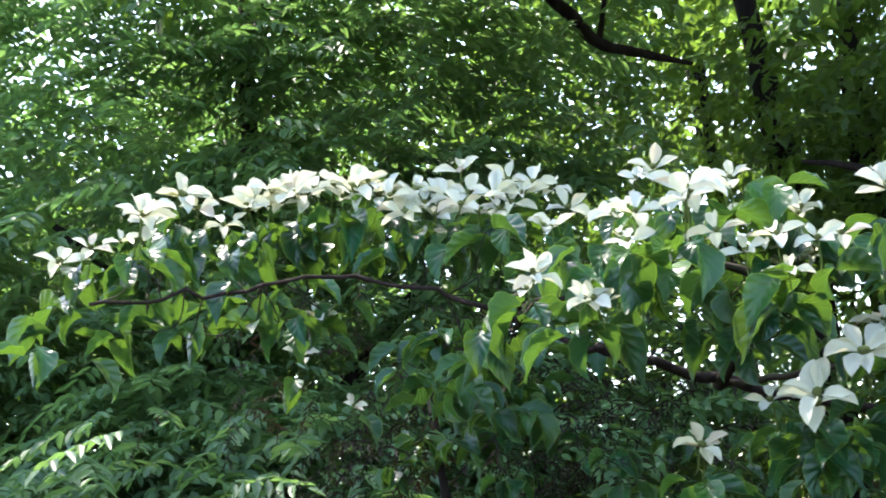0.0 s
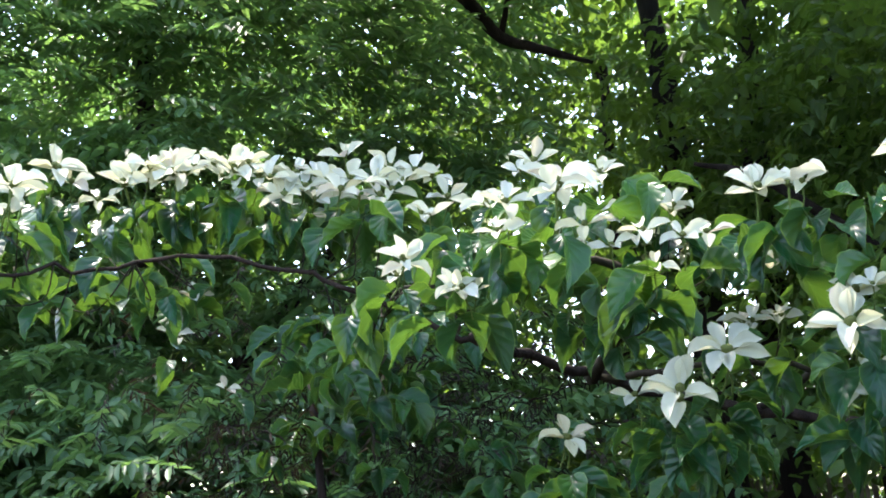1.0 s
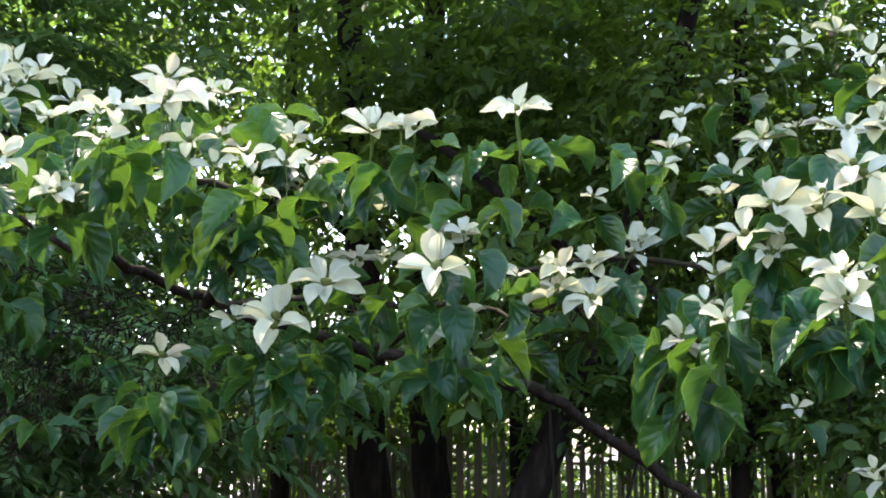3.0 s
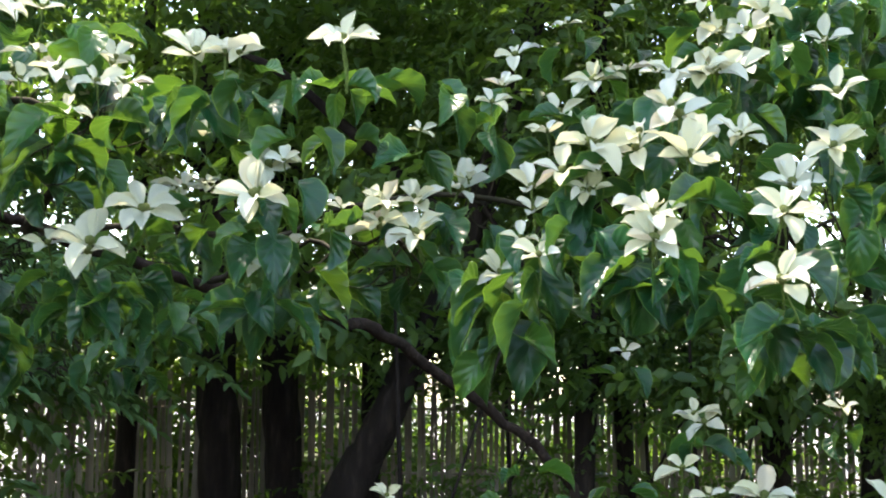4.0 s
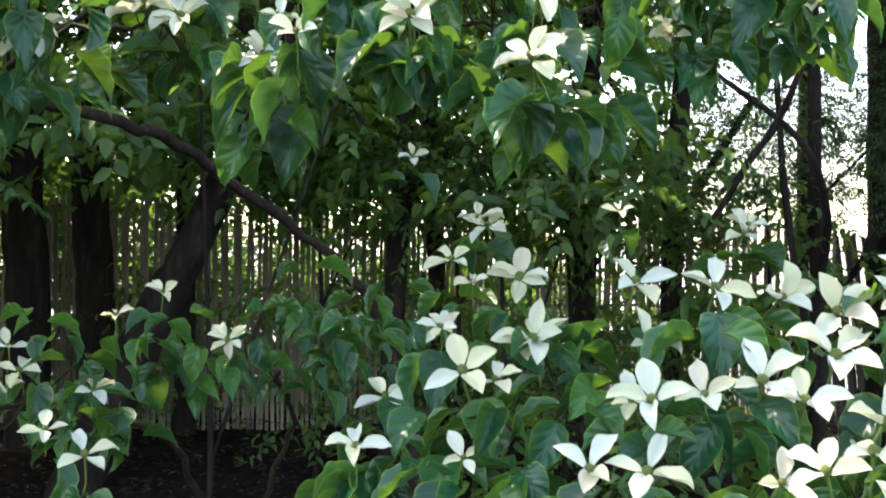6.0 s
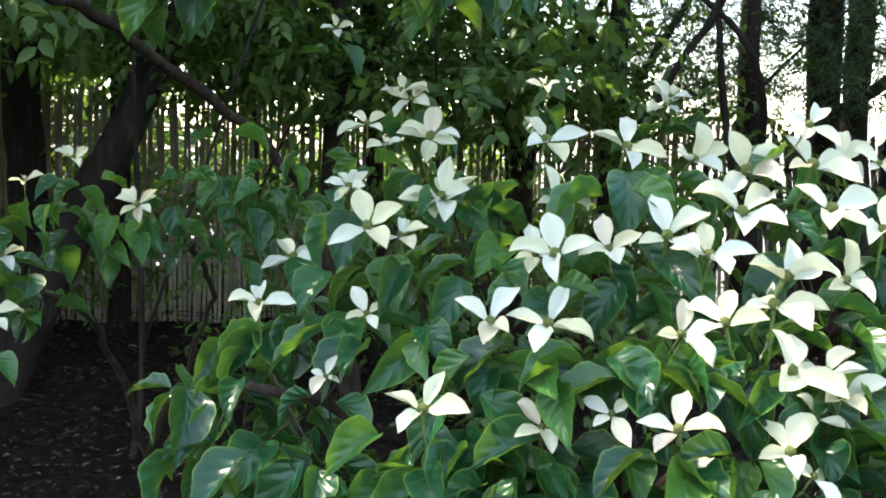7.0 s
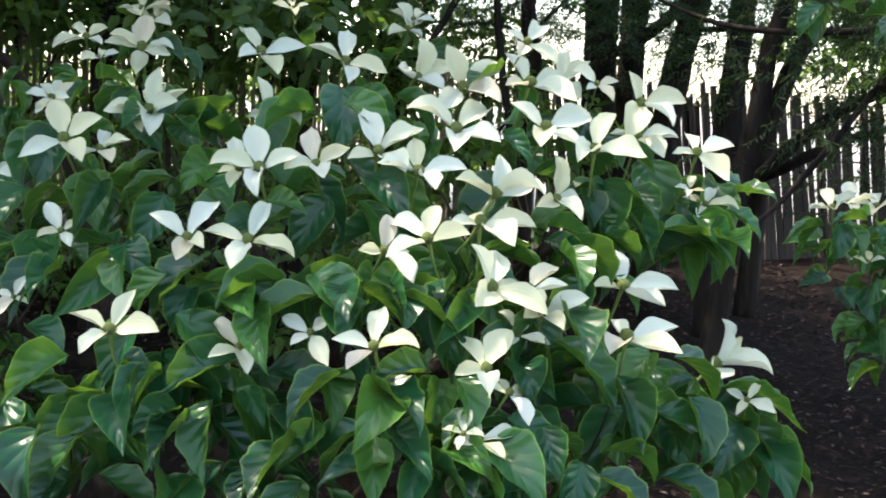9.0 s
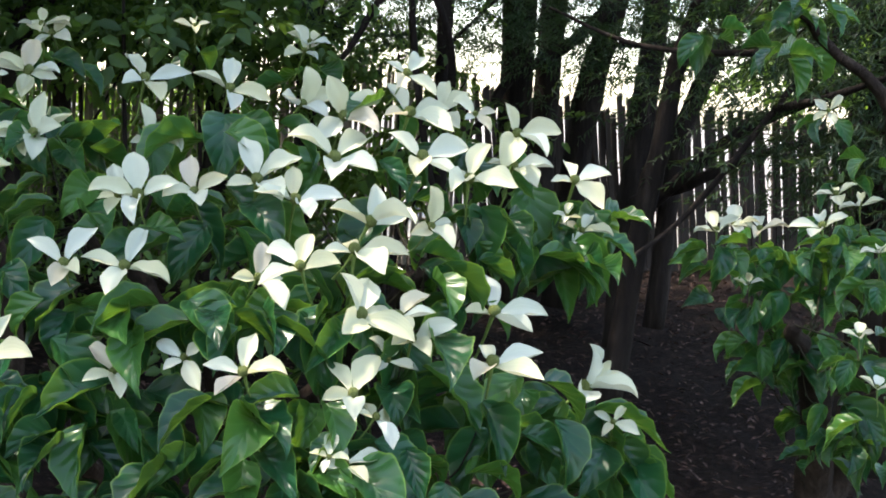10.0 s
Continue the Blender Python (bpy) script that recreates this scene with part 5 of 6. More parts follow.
BLOOMS_FRONT_G = [
    (1.31, 0.887, 1.054, 244, 45, 333, 8, 0.031, 61, 6, 0.019, 148, 16, 0.03, 241, 6, 0.019),
    (1.374, 1.148, 1.17, 235, 32, 217, 4, 0.046, 315, 8, 0.052, 56, 14, 0.051, 136, 6, 0.031),
    (1.568, 1.334, 1.357, 245, 33, 309, 1, 0.057, 45, 6, 0.032, 141, -2, 0.045, 225, 6, 0.032),
    (2.115, 1.298, 1.403, 261, 38, 199, 29, 0.05, 299, 5, 0.051, 35, 6, 0.03, 131, -7, 0.046),
    (1.982, 0.619, 1.29, 257, 57, 206, 30, 0.045, 324, 7, 0.065, 25, 27, 0.055, 91, 5, 0.067),
]
BLOOMS_FRONT_H = [
    (1.981, 0.62, 1.248, 257, 28, 155, -4, 0.052, 259, 6, 0.036, 3, 10, 0.062, 82, 7, 0.058),
    (2.136, 0.66, 1.228, 250, 31, 171, 0, 0.053, 274, 6, 0.038, 18, 5, 0.07, 96, 9, 0.061),
    (1.862, 0.687, 1.307, 268, 30, 180, 13, 0.06, 282, 6, 0.045, 24, 16, 0.07, 101, 7, 0.07),
    (1.941, 0.712, 1.311, 218, 42, 40, 13, 0.047, 119, 35, 0.046, 185, 21, 0.048, 292, 6, 0.029),
    (1.953, 0.665, 1.313, 247, 37, 222, 1, 0.036, 303, 6, 0.022, 23, -1, 0.035, 108, 2, 0.033),
]
BLOOMS_FRONT_I = [
    (1.857, 0.69, 1.358, 265, 45, 319, 11, 0.048, 40, 2, 0.046, 133, 3, 0.045, 226, 6, 0.029),
    (1.821, 0.585, 1.179, 261, 52, 178, 31, 0.05, 290, 21, 0.048, 11, 27, 0.047, 95, 6, 0.03),
    (1.661, 0.504, 1.096, 273, 41, 223, 43, 0.056, 301, 19, 0.067, 40, 15, 0.066, 141, 3, 0.065),
    (1.719, 0.507, 1.091, 222, 28, 269, -9, 0.042, 20, 9, 0.048, 83, 19, 0.045, 145, 2, 0.053),
    (1.724, 0.49, 1.068, 243, 35, 317, 32, 0.05, 16, 26, 0.049, 105, 17, 0.054, 211, 6, 0.032),
]
BLOOMS_FRONT_J = [
    (1.632, 0.465, 1.023, 233, 33, 217, 7, 0.053, 290, 6, 0.033, 3, 18, 0.051, 148, 13, 0.055),
    (1.649, 0.451, 1.001, 295, 36, 143, -13, 0.035, 241, 6, 0.024, 339, -1, 0.043, 81, -14, 0.037),
    (1.702, 0.5, 1.047, 246, 38, 225, 24, 0.032, 318, 6, 0.021, 52, 17, 0.037, 138, 6, 0.021),
    (1.874, 0.525, 1.082, 262, 31, 173, 14, 0.063, 269, 6, 0.043, 5, 24, 0.07, 78, 7, 0.07),
    (1.796, 0.438, 1.045, 246, 23, 179, -7, 0.05, 325, 13, 0.059, 41, 16, 0.069, 103, 7, 0.065),
]
BLOOMS_FRONT_K = [
    (1.993, 0.488, 0.99, 280, 47, 297, 22, 0.07, 26, 42, 0.07, 101, 7, 0.068, 199, 55, 0.062),
    (2.007, 0.445, 0.956, 228, 40, 57, 13, 0.038, 147, 6, 0.027, 237, 6, 0.027, 327, 6, 0.027),
    (1.593, 0.448, 0.968, 234, 37, 169, 17, 0.03, 259, 6, 0.021, 349, 6, 0.021, 79, 6, 0.021),
    (1.609, 0.445, 0.959, 261, 32, 4, 26, 0.047, 78, 5, 0.047, 174, 6, 0.029, 269, 6, 0.029),
    (2.141, 0.643, 1.163, 229, 39, 67, 14, 0.046, 157, 6, 0.032, 247, 6, 0.032, 337, 6, 0.032),
]
BLOOMS_FRONT_L = [
    (2.112, 0.645, 1.184, 227, 29, 166, 8, 0.029, 256, 6, 0.02, 346, 6, 0.02, 76, 6, 0.02),
    (1.889, 1.812, 1.42, 227, 47, 253, 9, 0.056, 338, 4, 0.058, 59, 12, 0.053, 156, 8, 0.05),
]
BLOOMS_LOW_A = [
    (1.255, 1.493, 1.226, 225, 56, 232, 16, 0.04, 314, 9, 0.032, 24, 12, 0.042, 129, 16, 0.04),
]
BLOOMS_UPPER_A = [
    (0.88, 1.269, 1.735, 238, 55, 190, 25, 0.063, 277, 16, 0.059, 4, 16, 0.061, 86, 20, 0.053),
    (0.909, 1.319, 1.785, 282, 30, 199, 31, 0.04, 299, 6, 0.027, 38, 30, 0.047, 119, 6, 0.027),
    (0.932, 1.412, 1.666, 238, 42, 267, 0, 0.05, 340, 4, 0.055, 81, 6, 0.052, 174, 10, 0.046),
    (1.14, 1.36, 1.708, 232, 42, 209, 12, 0.051, 312, -3, 0.05, 41, 6, 0.031, 130, 13, 0.052),
    (1.093, 1.387, 1.715, 215, 38, 218, 10, 0.052, 282, 22, 0.054, 349, 17, 0.065, 98, 20, 0.05),
]
BLOOMS_UPPER_B = [
    (1.102, 1.385, 1.752, 226, 43, 251, 13, 0.043, 336, 20, 0.046, 71, 6, 0.028, 165, 29, 0.044),
    (1.157, 1.4, 1.759, 249, 37, 200, 5, 0.046, 299, 19, 0.042, 22, 10, 0.049, 113, 22, 0.048),
    (1.245, 1.465, 1.795, 278, 53, 299, 25, 0.054, 19, 6, 0.035, 100, 27, 0.057, 161, 28, 0.058),
    (1.209, 1.195, 1.637, 246, 61, 215, 19, 0.037, 309, 3, 0.038, 26, 2, 0.04, 120, 6, 0.024),
    (1.313, 0.948, 1.687, 244, 21, 187, 17, 0.053, 301, 18, 0.061, 53, 6, 0.034, 165, 9, 0.05),
]
BLOOMS_UPPER_C = [
    (1.308, 0.936, 1.657, 241, 49, 236, 5, 0.048, 316, 3, 0.049, 41, 2, 0.048, 129, 6, 0.047),
    (1.415, 0.824, 1.6, 213, 43, 241, 15, 0.045, 325, 17, 0.051, 65, 11, 0.047, 162, 29, 0.043),
    (1.444, 0.863, 1.687, 257, 33, 218, 21, 0.047, 315, 6, 0.032, 51, 11, 0.055, 153, 9, 0.052),
    (1.514, 0.948, 1.737, 251, 42, 193, 17, 0.049, 276, 19, 0.049, 6, 11, 0.047, 96, 8, 0.047),
    (1.288, 1.071, 1.798, 240, 48, 189, 1, 0.054, 298, 20, 0.051, 37, -10, 0.067, 118, 35, 0.052),
]
BLOOMS_UPPER_D = [
    (1.282, 1.08, 1.736, 246, 39, 249, 11, 0.039, 334, 10, 0.038, 56, 6, 0.024, 137, 9, 0.04),
    (1.578, 0.949, 1.792, 246, 29, 289, 38, 0.051, 21, 6, 0.031, 114, 28, 0.049, 201, 6, 0.031),
    (1.396, 1.023, 1.834, 244, 39, 229, 19, 0.062, 314, 5, 0.061, 42, 6, 0.037, 130, 2, 0.057),
    (1.393, 0.99, 1.767, 258, 35, 267, 35, 0.066, 15, 26, 0.067, 98, 51, 0.051, 166, 39, 0.07),
    (1.344, 1.045, 1.79, 224, 48, 288, 5, 0.049, 23, 3, 0.053, 98, 22, 0.042, 185, 6, 0.05),
]
BLOOMS_UPPER_E = [
    (1.453, 1.399, 1.975, 223, 44, 268, 12, 0.054, 343, 7, 0.058, 77, 10, 0.049, 190, 8, 0.05),
    (1.465, 0.973, 1.805, 248, 51, 318, 2, 0.033, 54, -4, 0.031, 170, 9, 0.031, 244, 6, 0.02),
    (1.668, 1.23, 2.065, 217, 51, 250, 16, 0.048, 336, 6, 0.029, 63, 14, 0.044, 164, 25, 0.047),
    (1.505, 1.234, 1.955, 253, 42, 261, 17, 0.044, 350, 2, 0.046, 68, 6, 0.028, 146, 3, 0.044),
    (1.602, 1.268, 1.969, 244, 40, 208, 21, 0.054, 295, 18, 0.061, 44, 8, 0.062, 128, 25, 0.056),
]
BLOOMS_UPPER_F = [
    (1.675, 1.362, 2.072, 201, 48, 219, 12, 0.051, 280, 25, 0.051, 347, 16, 0.059, 87, 17, 0.042),
    (0.677, 1.469, 1.67, 248, 54, 263, 20, 0.06, 359, 13, 0.066, 75, 24, 0.059, 175, 24, 0.069),
    (0.751, 1.469, 1.735, 256, 47, 198, 17, 0.059, 283, 13, 0.057, 5, 11, 0.059, 99, 11, 0.057),
    (0.513, 1.604, 1.636, 282, 46, 186, 14, 0.047, 278, 8, 0.048, 2, 5, 0.049, 97, 1, 0.034),
    (-0.324, 1.716, 2.181, 312, 57, 286, 11, 0.046, 358, 7, 0.059, 81, 11, 0.056, 166, 13, 0.054),
]
BLOOMS_UPPER_G = [
    (-0.234, 1.849, 2.172, 265, 45, 245, 18, 0.069, 336, 6, 0.044, 67, 22, 0.069, 160, 29, 0.07),
    (-0.36, 1.609, 2.118, 306, 29, 180, 19, 0.062, 290, 6, 0.041, 40, 21, 0.07, 150, 17, 0.064),
    (-0.141, 1.839, 2.184, 254, 37, 202, 23, 0.07, 272, 33, 0.063, 355, 17, 0.07, 102, 33, 0.07),
    (-0.03, 1.828, 2.182, 286, 43, 266, 24, 0.07, 17, 9, 0.07, 87, 39, 0.053, 158, 15, 0.07),
    (0.072, 1.79, 2.112, 251, 41, 262, 12, 0.063, 335, 14, 0.065, 68, 6, 0.038, 161, 19, 0.057),
]
BLOOMS_UPPER_H = [
    (0.511, 1.274, 1.959, 275, 44, 231, 10, 0.064, 327, 3, 0.061, 49, 9, 0.065, 126, 3, 0.065),
    (0.294, 1.307, 1.873, 294, 57, 212, 46, 0.047, 304, 4, 0.05, 37, 13, 0.045, 142, 22, 0.047),
    (0.372, 1.306, 1.833, 254, 42, 216, 2, 0.039, 310, 6, 0.043, 41, 4, 0.043, 129, 6, 0.026),
    (0.326, 1.648, 2.02, 266, 27, 239, 20, 0.045, 335, 6, 0.03, 70, 28, 0.053, 155, 6, 0.03),
    (0.812, 1.404, 1.959, 265, 37, 195, 15, 0.054, 290, 9, 0.051, 17, 6, 0.033, 104, 6, 0.056),
]
BLOOMS_UPPER_I = [
    (0.852, 1.377, 1.956, 268, 21, 186, 10, 0.057, 293, 6, 0.039, 39, 19, 0.07, 113, 6, 0.039),
    (1.009, 1.304, 1.972, 247, 27, 187, 5, 0.059, 281, 8, 0.054, 11, 6, 0.035, 101, 10, 0.056),
]
# single leaves: base, tip, width
HANGING_FRONT_A = [
    (1.372, 0.956, 1.118, 1.358, 0.924, 1.046, 0.063),
    (1.301, 1.063, 1.094, 1.322, 1.01, 1.017, 0.043),
    (1.414, 0.847, 1.102, 1.336, 0.853, 1.032, 0.044),
    (1.417, 0.85, 1.113, 1.429, 0.805, 1.067, 0.044),
    (1.292, 1.062, 1.08, 1.226, 1.061, 1.01, 0.041),
    (1.418, 0.946, 1.189, 1.413, 0.909, 1.119, 0.057),
    (1.38, 1.12, 1.171, 1.352, 1.098, 1.124, 0.044),
    (1.438, 0.774, 1.003, 1.436, 0.734, 0.919, 0.052),
    (1.411, 0.79, 0.987, 1.33, 0.802, 0.953, 0.031),
    (1.362, 0.815, 0.945, 1.298, 0.815, 0.901, 0.052),
    (1.536, 0.874, 1.203, 1.493, 0.863, 1.167, 0.047),
    (1.672, 0.805, 1.298, 1.65, 0.777, 1.214, 0.061),
    (1.72, 0.845, 1.294, 1.748, 0.79, 1.243, 0.049),
    (1.606, 0.761, 1.194, 1.619, 0.713, 1.117, 0.026),
]
HANGING_FRONT_B = [
    (1.652, 0.757, 1.213, 1.665, 0.711, 1.162, 0.032),
    (1.604, 0.648, 1.092, 1.507, 0.671, 1.081, 0.048),
    (1.634, 0.583, 1.085, 1.645, 0.537, 1.025, 0.038),
    (1.637, 0.613, 1.093, 1.579, 0.611, 1.059, 0.051),
    (1.62, 0.524, 1.005, 1.592, 0.503, 0.954, 0.034),
    (1.825, 0.603, 1.132, 1.851, 0.549, 1.077, 0.032),
    (1.987, 0.637, 1.159, 1.997, 0.592, 1.097, 0.031),
    (1.807, 0.668, 1.253, 1.819, 0.625, 1.213, 0.025),
    (1.253, 1.084, 1.074, 1.207, 1.073, 1.017, 0.041),
    (1.24, 1.066, 1.024, 1.205, 1.048, 0.965, 0.041),
    (1.246, 1.033, 0.991, 1.192, 1.024, 0.918, 0.048),
    (1.267, 0.976, 0.963, 1.229, 0.959, 0.906, 0.06),
    (1.478, 0.769, 1.081, 1.457, 0.743, 1.016, 0.053),
]
HANGING_FRONT_C = [
    (1.498, 0.718, 1.068, 1.508, 0.675, 1.021, 0.054),
    (1.484, 0.728, 0.972, 1.484, 0.689, 0.917, 0.052),
    (1.528, 0.674, 0.972, 1.502, 0.652, 0.928, 0.045),
    (1.381, 0.804, 0.954, 1.361, 0.778, 0.902, 0.037),
    (1.407, 0.783, 0.954, 1.419, 0.738, 0.905, 0.049),
    (1.374, 1.037, 1.163, 1.332, 1.023, 1.104, 0.052),
    (1.468, 0.85, 1.169, 1.425, 0.835, 1.096, 0.045),
    (1.699, 0.558, 1.089, 1.704, 0.518, 1.042, 0.035),
    (1.806, 0.519, 1.031, 1.803, 0.482, 0.972, 0.036),
    (1.745, 0.536, 1.064, 1.743, 0.499, 1.012, 0.036),
    (1.839, 0.498, 0.975, 1.836, 0.462, 0.923, 0.048),
    (1.575, 0.589, 0.954, 1.533, 0.578, 0.927, 0.046),
    (1.505, 0.998, 1.25, 1.515, 0.956, 1.209, 0.049),
    (1.541, 0.973, 1.244, 1.553, 0.929, 1.207, 0.039),
]
HANGING_FRONT_D = [
    (1.907, 0.625, 1.188, 1.896, 0.595, 1.146, 0.039),
    (2.119, 0.719, 1.198, 2.114, 0.683, 1.143, 0.044),
    (2.103, 0.719, 1.22, 2.09, 0.679, 1.121, 0.073),
    (2.187, 0.736, 1.193, 2.179, 0.693, 1.1, 0.052),
    (2.009, 0.674, 1.172, 2.018, 0.621, 1.115, 0.033),
    (1.953, 0.644, 1.198, 1.932, 0.613, 1.113, 0.052),
    (2.161, 0.662, 1.147, 2.154, 0.619, 1.062, 0.038),
    (2.129, 0.672, 1.116, 2.117, 0.634, 1.04, 0.036),
    (2.111, 0.69, 1.12, 2.087, 0.667, 1.073, 0.042),
    (1.824, 0.576, 1.132, 1.825, 0.53, 1.077, 0.026),
    (1.641, 0.6, 1.085, 1.643, 0.552, 1.017, 0.047),
    (1.613, 0.628, 1.094, 1.572, 0.621, 1.065, 0.048),
    (1.62, 0.528, 1.005, 1.588, 0.514, 0.97, 0.033),
]
HANGING_FRONT_E = [
    (1.844, 0.511, 1, 1.795, 0.507, 0.935, 0.054),
    (1.853, 0.509, 1.008, 1.856, 0.462, 0.955, 0.027),
    (1.904, 0.493, 0.998, 1.873, 0.477, 0.956, 0.04),
    (1.843, 0.496, 0.958, 1.828, 0.463, 0.891, 0.062),
    (1.975, 0.535, 0.957, 1.983, 0.48, 0.88, 0.056),
    (2.068, 0.553, 0.937, 2.089, 0.484, 0.842, 0.044),
    (1.939, 0.512, 0.922, 1.941, 0.467, 0.875, 0.048),
    (1.574, 0.576, 0.954, 1.552, 0.552, 0.916, 0.053),
    (1.612, 0.527, 0.941, 1.602, 0.494, 0.909, 0.053),
    (1.645, 0.491, 0.946, 1.642, 0.452, 0.916, 0.043),
    (1.435, 0.78, 1.003, 1.428, 0.736, 0.914, 0.057),
    (1.487, 0.717, 0.957, 1.449, 0.704, 0.899, 0.049),
    (1.513, 0.703, 0.995, 1.493, 0.678, 0.954, 0.043),
    (1.704, 0.482, 0.971, 1.707, 0.437, 0.928, 0.041),
]
HANGING_FRONT_F = [
    (1.694, 0.484, 1.02, 1.68, 0.454, 0.987, 0.041),
]
HANGING_SIDE_A = [
    (2.769, 0.717, 0.929, 2.78, 0.658, 0.842, 0.064),
    (2.75, 0.759, 0.913, 2.685, 0.775, 0.896, 0.047),
    (2.808, 0.634, 0.862, 2.818, 0.573, 0.751, 0.069),
    (2.786, 0.64, 0.951, 2.776, 0.603, 0.886, 0.059),
    (2.781, 0.76, 1.032, 2.725, 0.763, 0.978, 0.059),
    (2.779, 0.655, 0.811, 2.735, 0.652, 0.781, 0.042),
    (2.701, 0.824, 0.999, 2.689, 0.793, 0.962, 0.044),
    (2.771, 0.561, 0.946, 2.76, 0.526, 0.898, 0.055),
    (2.808, 0.708, 1.036, 2.804, 0.667, 0.984, 0.058),
    (2.812, 0.625, 1.067, 2.814, 0.579, 1.017, 0.057),
    (2.749, 0.909, 1.093, 2.676, 0.93, 1.063, 0.046),
    (2.714, 0.861, 1.018, 2.653, 0.873, 0.995, 0.04),
    (2.847, 0.676, 1.138, 2.792, 0.68, 1.091, 0.053),
    (2.742, 0.789, 1.007, 2.744, 0.745, 0.965, 0.054),
]
HANGING_SIDE_B = [
    (2.791, 0.736, 1.083, 2.788, 0.696, 1.039, 0.049),
]
HANGING_UPPER_A = [
    (1.284, 1.179, 1.658, 1.215, 1.185, 1.568, 0.031),
    (1.232, 1.27, 1.613, 1.182, 1.269, 1.502, 0.049),
    (1.279, 1.239, 1.573, 1.25, 1.229, 1.456, 0.071),
    (1.21, 1.285, 1.564, 1.176, 1.274, 1.493, 0.048),
    (1.278, 1.086, 1.687, 1.291, 1.054, 1.616, 0.058),
    (1.254, 1.092, 1.645, 1.279, 1.053, 1.614, 0.031),
    (1.31, 1.041, 1.623, 1.338, 1, 1.58, 0.061),
    (1.413, 1.002, 1.724, 1.453, 0.955, 1.69, 0.038),
    (1.522, 1.008, 1.548, 1.495, 0.994, 1.465, 0.056),
    (1.549, 0.989, 1.549, 1.575, 0.952, 1.463, 0.056),
    (1.59, 0.977, 1.565, 1.618, 0.939, 1.487, 0.056),
    (1.661, 1.037, 1.58, 1.708, 0.991, 1.499, 0.048),
    (1.692, 1.097, 1.669, 1.764, 1.038, 1.607, 0.05),
    (1.605, 0.993, 1.8, 1.598, 0.971, 1.723, 0.047),
]
HANGING_UPPER_B = [
    (1.709, 1.068, 1.741, 1.672, 1.059, 1.66, 0.053),
    (1.79, 1.065, 1.786, 1.817, 1.026, 1.725, 0.051),
    (1.741, 1.093, 1.743, 1.754, 1.058, 1.711, 0.029),
    (1.603, 1.013, 1.673, 1.605, 0.984, 1.628, 0.039),
    (1.444, 0.942, 1.585, 1.465, 0.905, 1.552, 0.034),
    (1.429, 0.957, 1.607, 1.391, 0.947, 1.558, 0.044),
    (1.375, 0.99, 1.584, 1.348, 0.973, 1.549, 0.051),
    (1.896, 0.989, 1.763, 1.925, 0.95, 1.683, 0.066),
    (0.935, 1.44, 1.713, 0.87, 1.441, 1.664, 0.044),
    (0.918, 1.458, 1.6, 0.867, 1.454, 1.544, 0.05),
    (0.978, 1.46, 1.611, 0.949, 1.445, 1.559, 0.05),
    (1.032, 1.465, 1.666, 1.044, 1.433, 1.614, 0.05),
    (1.225, 1.43, 1.756, 1.203, 1.413, 1.701, 0.052),
    (-0.34, 1.755, 2.151, -0.355, 1.737, 2.097, 0.031),
]
HANGING_UPPER_C = [
    (-0.372, 1.783, 2.104, -0.344, 1.776, 2.007, 0.038),
    (-0.334, 1.792, 2.113, -0.321, 1.786, 2.008, 0.038),
    (-0.275, 1.875, 2.107, -0.264, 1.861, 2.042, 0.057),
    (-0.239, 1.905, 2.148, -0.228, 1.889, 2.088, 0.042),
    (-0.054, 1.912, 2.168, -0.055, 1.899, 2.097, 0.044),
    (-0.151, 1.893, 2.133, -0.134, 1.884, 2.042, 0.042),
    (-0.122, 1.923, 2.15, -0.121, 1.908, 2.089, 0.042),
    (0.044, 1.888, 2.087, 0.03, 1.871, 2.03, 0.043),
    (0.116, 1.874, 2.11, 0.111, 1.861, 2.037, 0.041),
    (0.155, 1.851, 2.096, 0.142, 1.838, 2.019, 0.046),
    (0.194, 1.805, 2.082, 0.201, 1.791, 2.015, 0.04),
    (-0.096, 1.951, 2.054, -0.009, 1.93, 2.026, 0.042),
    (0.355, 1.42, 1.93, 0.303, 1.405, 1.864, 0.041),
    (0.386, 1.396, 1.893, 0.326, 1.379, 1.834, 0.04),
]
HANGING_UPPER_D = [
    (0.428, 1.427, 1.905, 0.402, 1.414, 1.832, 0.047),
    (0.451, 1.463, 1.901, 0.411, 1.448, 1.835, 0.041),
    (0.495, 1.574, 1.93, 0.503, 1.568, 1.824, 0.055),
    (0.537, 1.561, 1.997, 0.495, 1.548, 1.92, 0.048),
    (0.581, 1.566, 1.995, 0.588, 1.551, 1.93, 0.039),
    (0.643, 1.556, 2.033, 0.691, 1.546, 1.949, 0.069),
    (0.675, 1.624, 1.982, 0.761, 1.611, 1.917, 0.045),
    (0.576, 1.592, 1.913, 0.532, 1.571, 1.875, 0.037),
    (0.273, 1.456, 1.872, 0.228, 1.442, 1.801, 0.049),
    (0.305, 1.45, 1.838, 0.258, 1.432, 1.789, 0.041),
    (0.423, 1.328, 1.949, 0.397, 1.309, 1.903, 0.034),
    (-0.413, 1.755, 2.093, -0.389, 1.74, 2.028, 0.049),
    (-0.307, 1.839, 2.146, -0.289, 1.825, 2.079, 0.046),
    (-0.201, 1.917, 2.157, -0.183, 1.901, 2.098, 0.042),
]
HANGING_UPPER_E = [
    (-0.006, 1.897, 2.113, -0.016, 1.88, 2.057, 0.042),
    (0.072, 1.873, 2.112, 0.097, 1.857, 2.053, 0.041),
    (0.247, 1.722, 2.05, 0.253, 1.707, 1.987, 0.043),
]
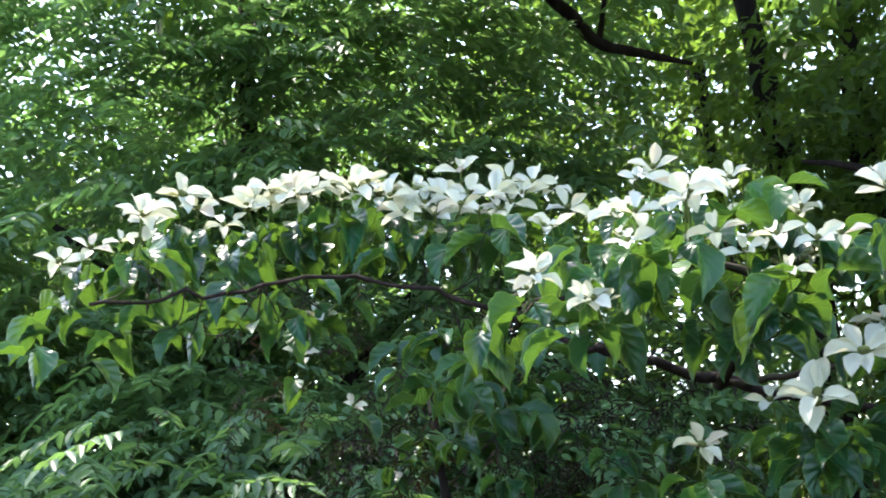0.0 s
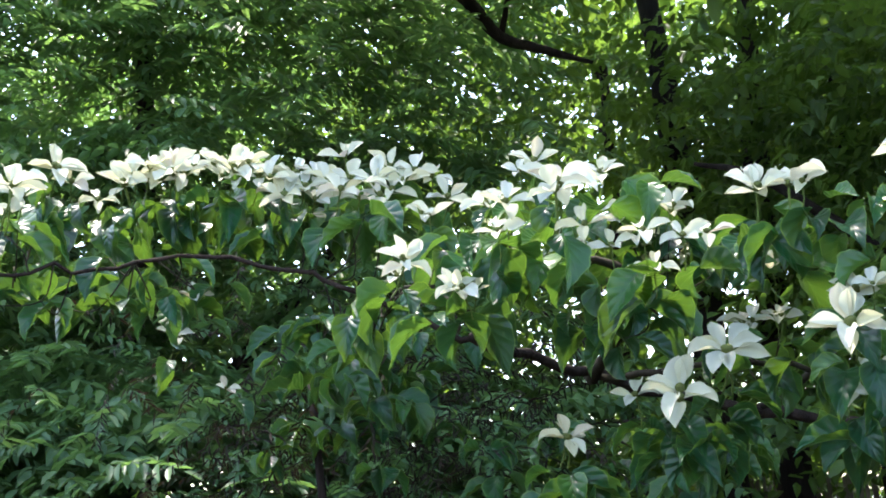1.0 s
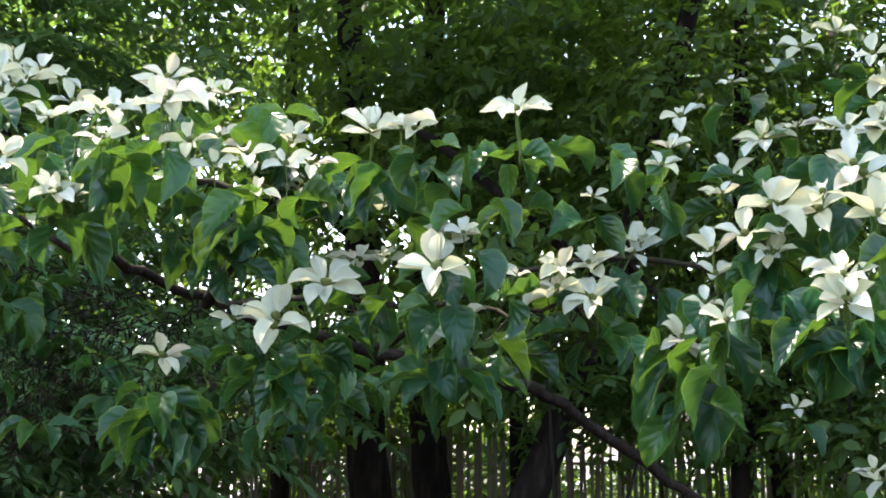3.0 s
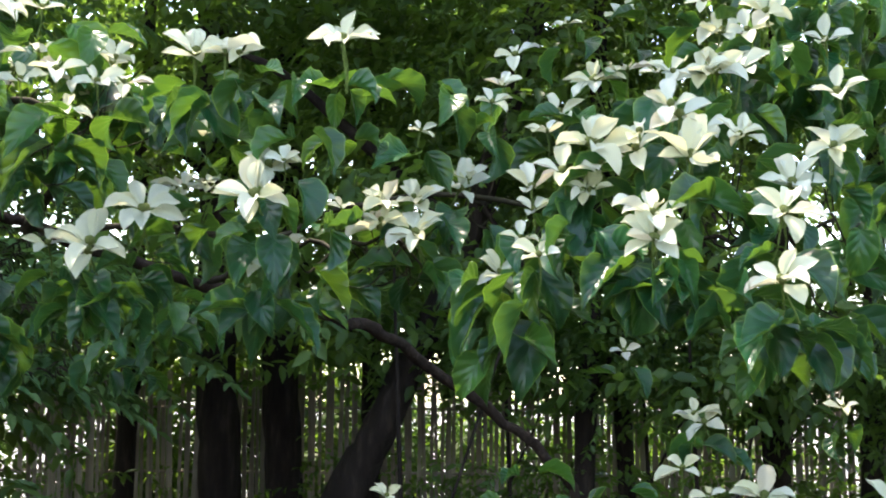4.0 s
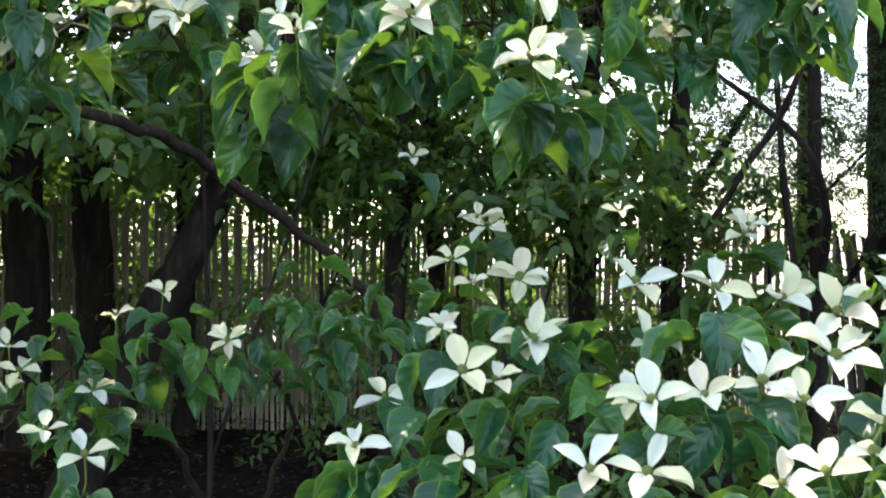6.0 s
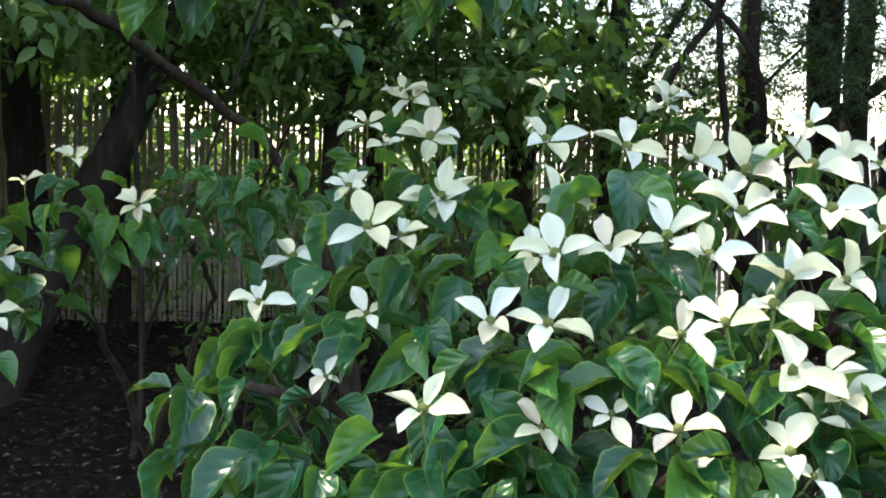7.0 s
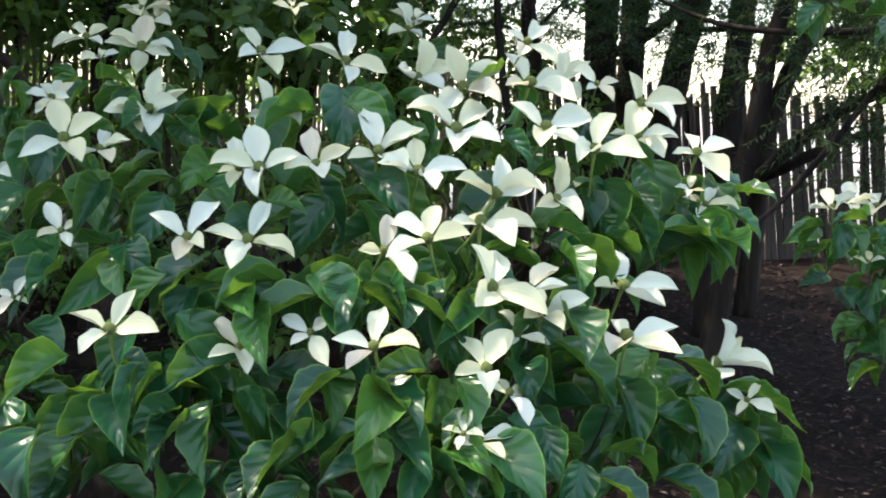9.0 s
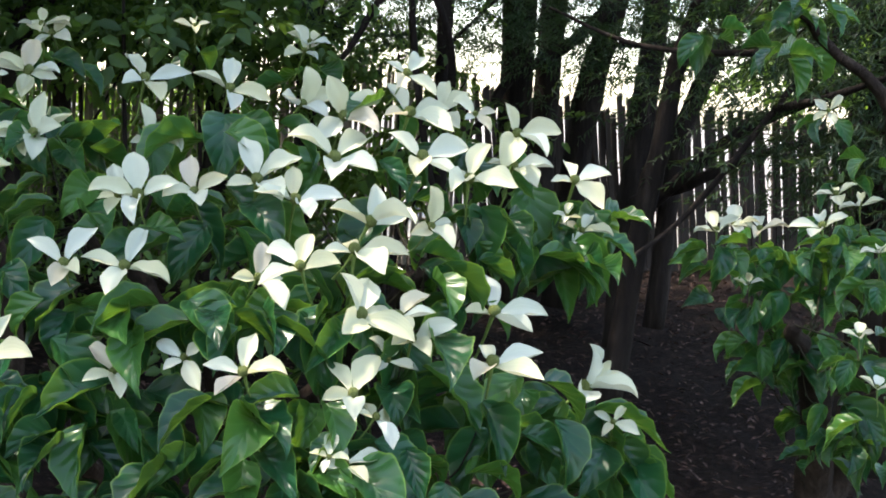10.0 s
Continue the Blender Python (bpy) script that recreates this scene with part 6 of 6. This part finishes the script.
# the two top clouds are added out of view to shade the lower dogwoods
dogwood("large dogwood with layered branches of white four-bracted flowers", tuple(TRUNK_UPPER[0][:3]), [TRUNK_UPPER, LIMB_LOW, LIMB_TOP, LIMB_RISING, LIMB_MID],
        [UPPER_LEFT, UPPER_MID, UPPER_RIGHT, UPPER_FRONT, UPPER_FILL, MIDDLE, MIDDLE_FILL, MIDDLE_LOW, MIDDLE_END, RISING, RISING_FRONT, RISING_END, CROWN_EDGE], [LEAVES_UPPER_LEFT, LEAVES_HANGING, LEAVES_UPPER_RIGHT, LEAVES_MIDDLE, LEAVES_RISING, LEAVES_RISING_END], 71, (2, 3), [(1.85, 1.65, 3.1, 1.15, 0.95, 0.3, 480), (0.7, 2.55, 3.35, 0.5, 0.4, 0.2, 110)],
        blooms=[BLOOMS_UPPER_A, BLOOMS_UPPER_B, BLOOMS_UPPER_C, BLOOMS_UPPER_D, BLOOMS_UPPER_E, BLOOMS_UPPER_F, BLOOMS_UPPER_G, BLOOMS_UPPER_H, BLOOMS_UPPER_I],
        hanging=[HANGING_UPPER_A, HANGING_UPPER_B, HANGING_UPPER_C, HANGING_UPPER_D, HANGING_UPPER_E],
        inner=[(0.05, 2.6, 1.86, 0.3, 0.12, 0.2, 26), (0.6, 2.5, 1.62, 0.55, 0.15, 0.16, 20), (0.25, 2.3, 1.84, 0.25, 0.15, 0.1, 10), (0.51, 1.66, 1.55, 0.06, 0.05, 0.04, 4), (0.72, 1.58, 1.6, 0.1, 0.06, 0.05, 3), (1.95, 1.5, 2.1, 0.22, 0.14, 0.14, 26), (2.08, 1.32, 1.86, 0.15, 0.12, 0.12, 14)])
dogwood("low spreading dogwood covered in creamy white flowers and glossy leaves", (1.95, 1.12, 0),
        [[(1.95, 1.12, 0, 0.05), (1.9, 1.07, 0.49, 0.042), (1.8, 0.97, 0.79, 0.03), (1.7, 0.87, 0.99, 0.02), (1.55, 0.92, 1.14, 0.008)],
         [(1.9, 1.07, 0.49, 0.025), (1.7, 0.92, 0.74, 0.018), (1.45, 0.92, 0.94, 0.012), (1.25, 0.97, 1.04, 0.006)],
         [(1.8, 0.97, 0.79, 0.02), (1.8, 0.72, 0.99, 0.014), (1.85, 0.62, 1.14, 0.008)],
         [(1.7, 0.92, 0.74, 0.015), (1.65, 0.67, 0.84, 0.01), (1.7, 0.47, 0.94, 0.006)]],
        [FRINGE], [LEAVES_FRONT_HIGH, LEAVES_FRONT_LOW, LEAVES_FRONT_SIDE], 72, (3, 3),
        blooms=[BLOOMS_FRONT_A, BLOOMS_FRONT_B, BLOOMS_FRONT_C, BLOOMS_FRONT_D, BLOOMS_FRONT_E, BLOOMS_FRONT_F, BLOOMS_FRONT_G, BLOOMS_FRONT_H, BLOOMS_FRONT_I, BLOOMS_FRONT_J, BLOOMS_FRONT_K, BLOOMS_FRONT_L],
        hanging=[HANGING_FRONT_A, HANGING_FRONT_B, HANGING_FRONT_C, HANGING_FRONT_D, HANGING_FRONT_E, HANGING_FRONT_F],
        inner=[(1.27, 1.07, 0.97, 0.09, 0.07, 0.08, 8), (1.30, 0.91, 0.92, 0.09, 0.07, 0.06, 6)])
dogwood("dogwood shrub with dark glossy leaves and scattered white flowers", (3.2, 0.9, 0),
        [[(3.2, 0.9, 0, 0.05), (3.1, 0.85, 0.5, 0.04), (2.9, 0.75, 0.85, 0.025), (2.65, 0.65, 1, 0.012)],
         [(3.1, 0.85, 0.5, 0.03), (3.1, 0.7, 1, 0.02), (2.9, 0.65, 1.35, 0.012), (2.6, 0.7, 1.55, 0.006)]],
        [FAR_RIGHT], [LEAVES_FAR_RIGHT], 73, (4, 6), size=(0.48, 0.78), hanging=[HANGING_SIDE_A, HANGING_SIDE_B],
        inner=[(2.9, 0.72, 0.84, 0.16, 0.16, 0.14, 16)])
dogwood("shaded dogwood branch with a few cream flowers and dark leaves", (1.62, 2.35, 0.1),
        [[(1.62, 2.35, 0.1, 0.014), (1.47, 2.2, 0.65, 0.009), (1.27, 1.95, 1, 0.006), (1.02, 1.8, 1.1, 0.004), (0.82, 1.7, 1.1, 0.005)],
         [(1.47, 2.2, 0.65, 0.008), (1.52, 1.95, 1, 0.005), (1.42, 1.75, 1.15, 0.006)]],
        [LOW_LEFT], [LEAVES_LOW_LEFT], 74, (2, 3), size=(0.48, 0.8), blooms=[BLOOMS_LOW_A],
        inner=[(1.5, 1.95, 1.20, 0.32, 0.2, 0.1, 8), (1.15, 2.05, 1.06, 0.22, 0.2, 0.1, 6)])
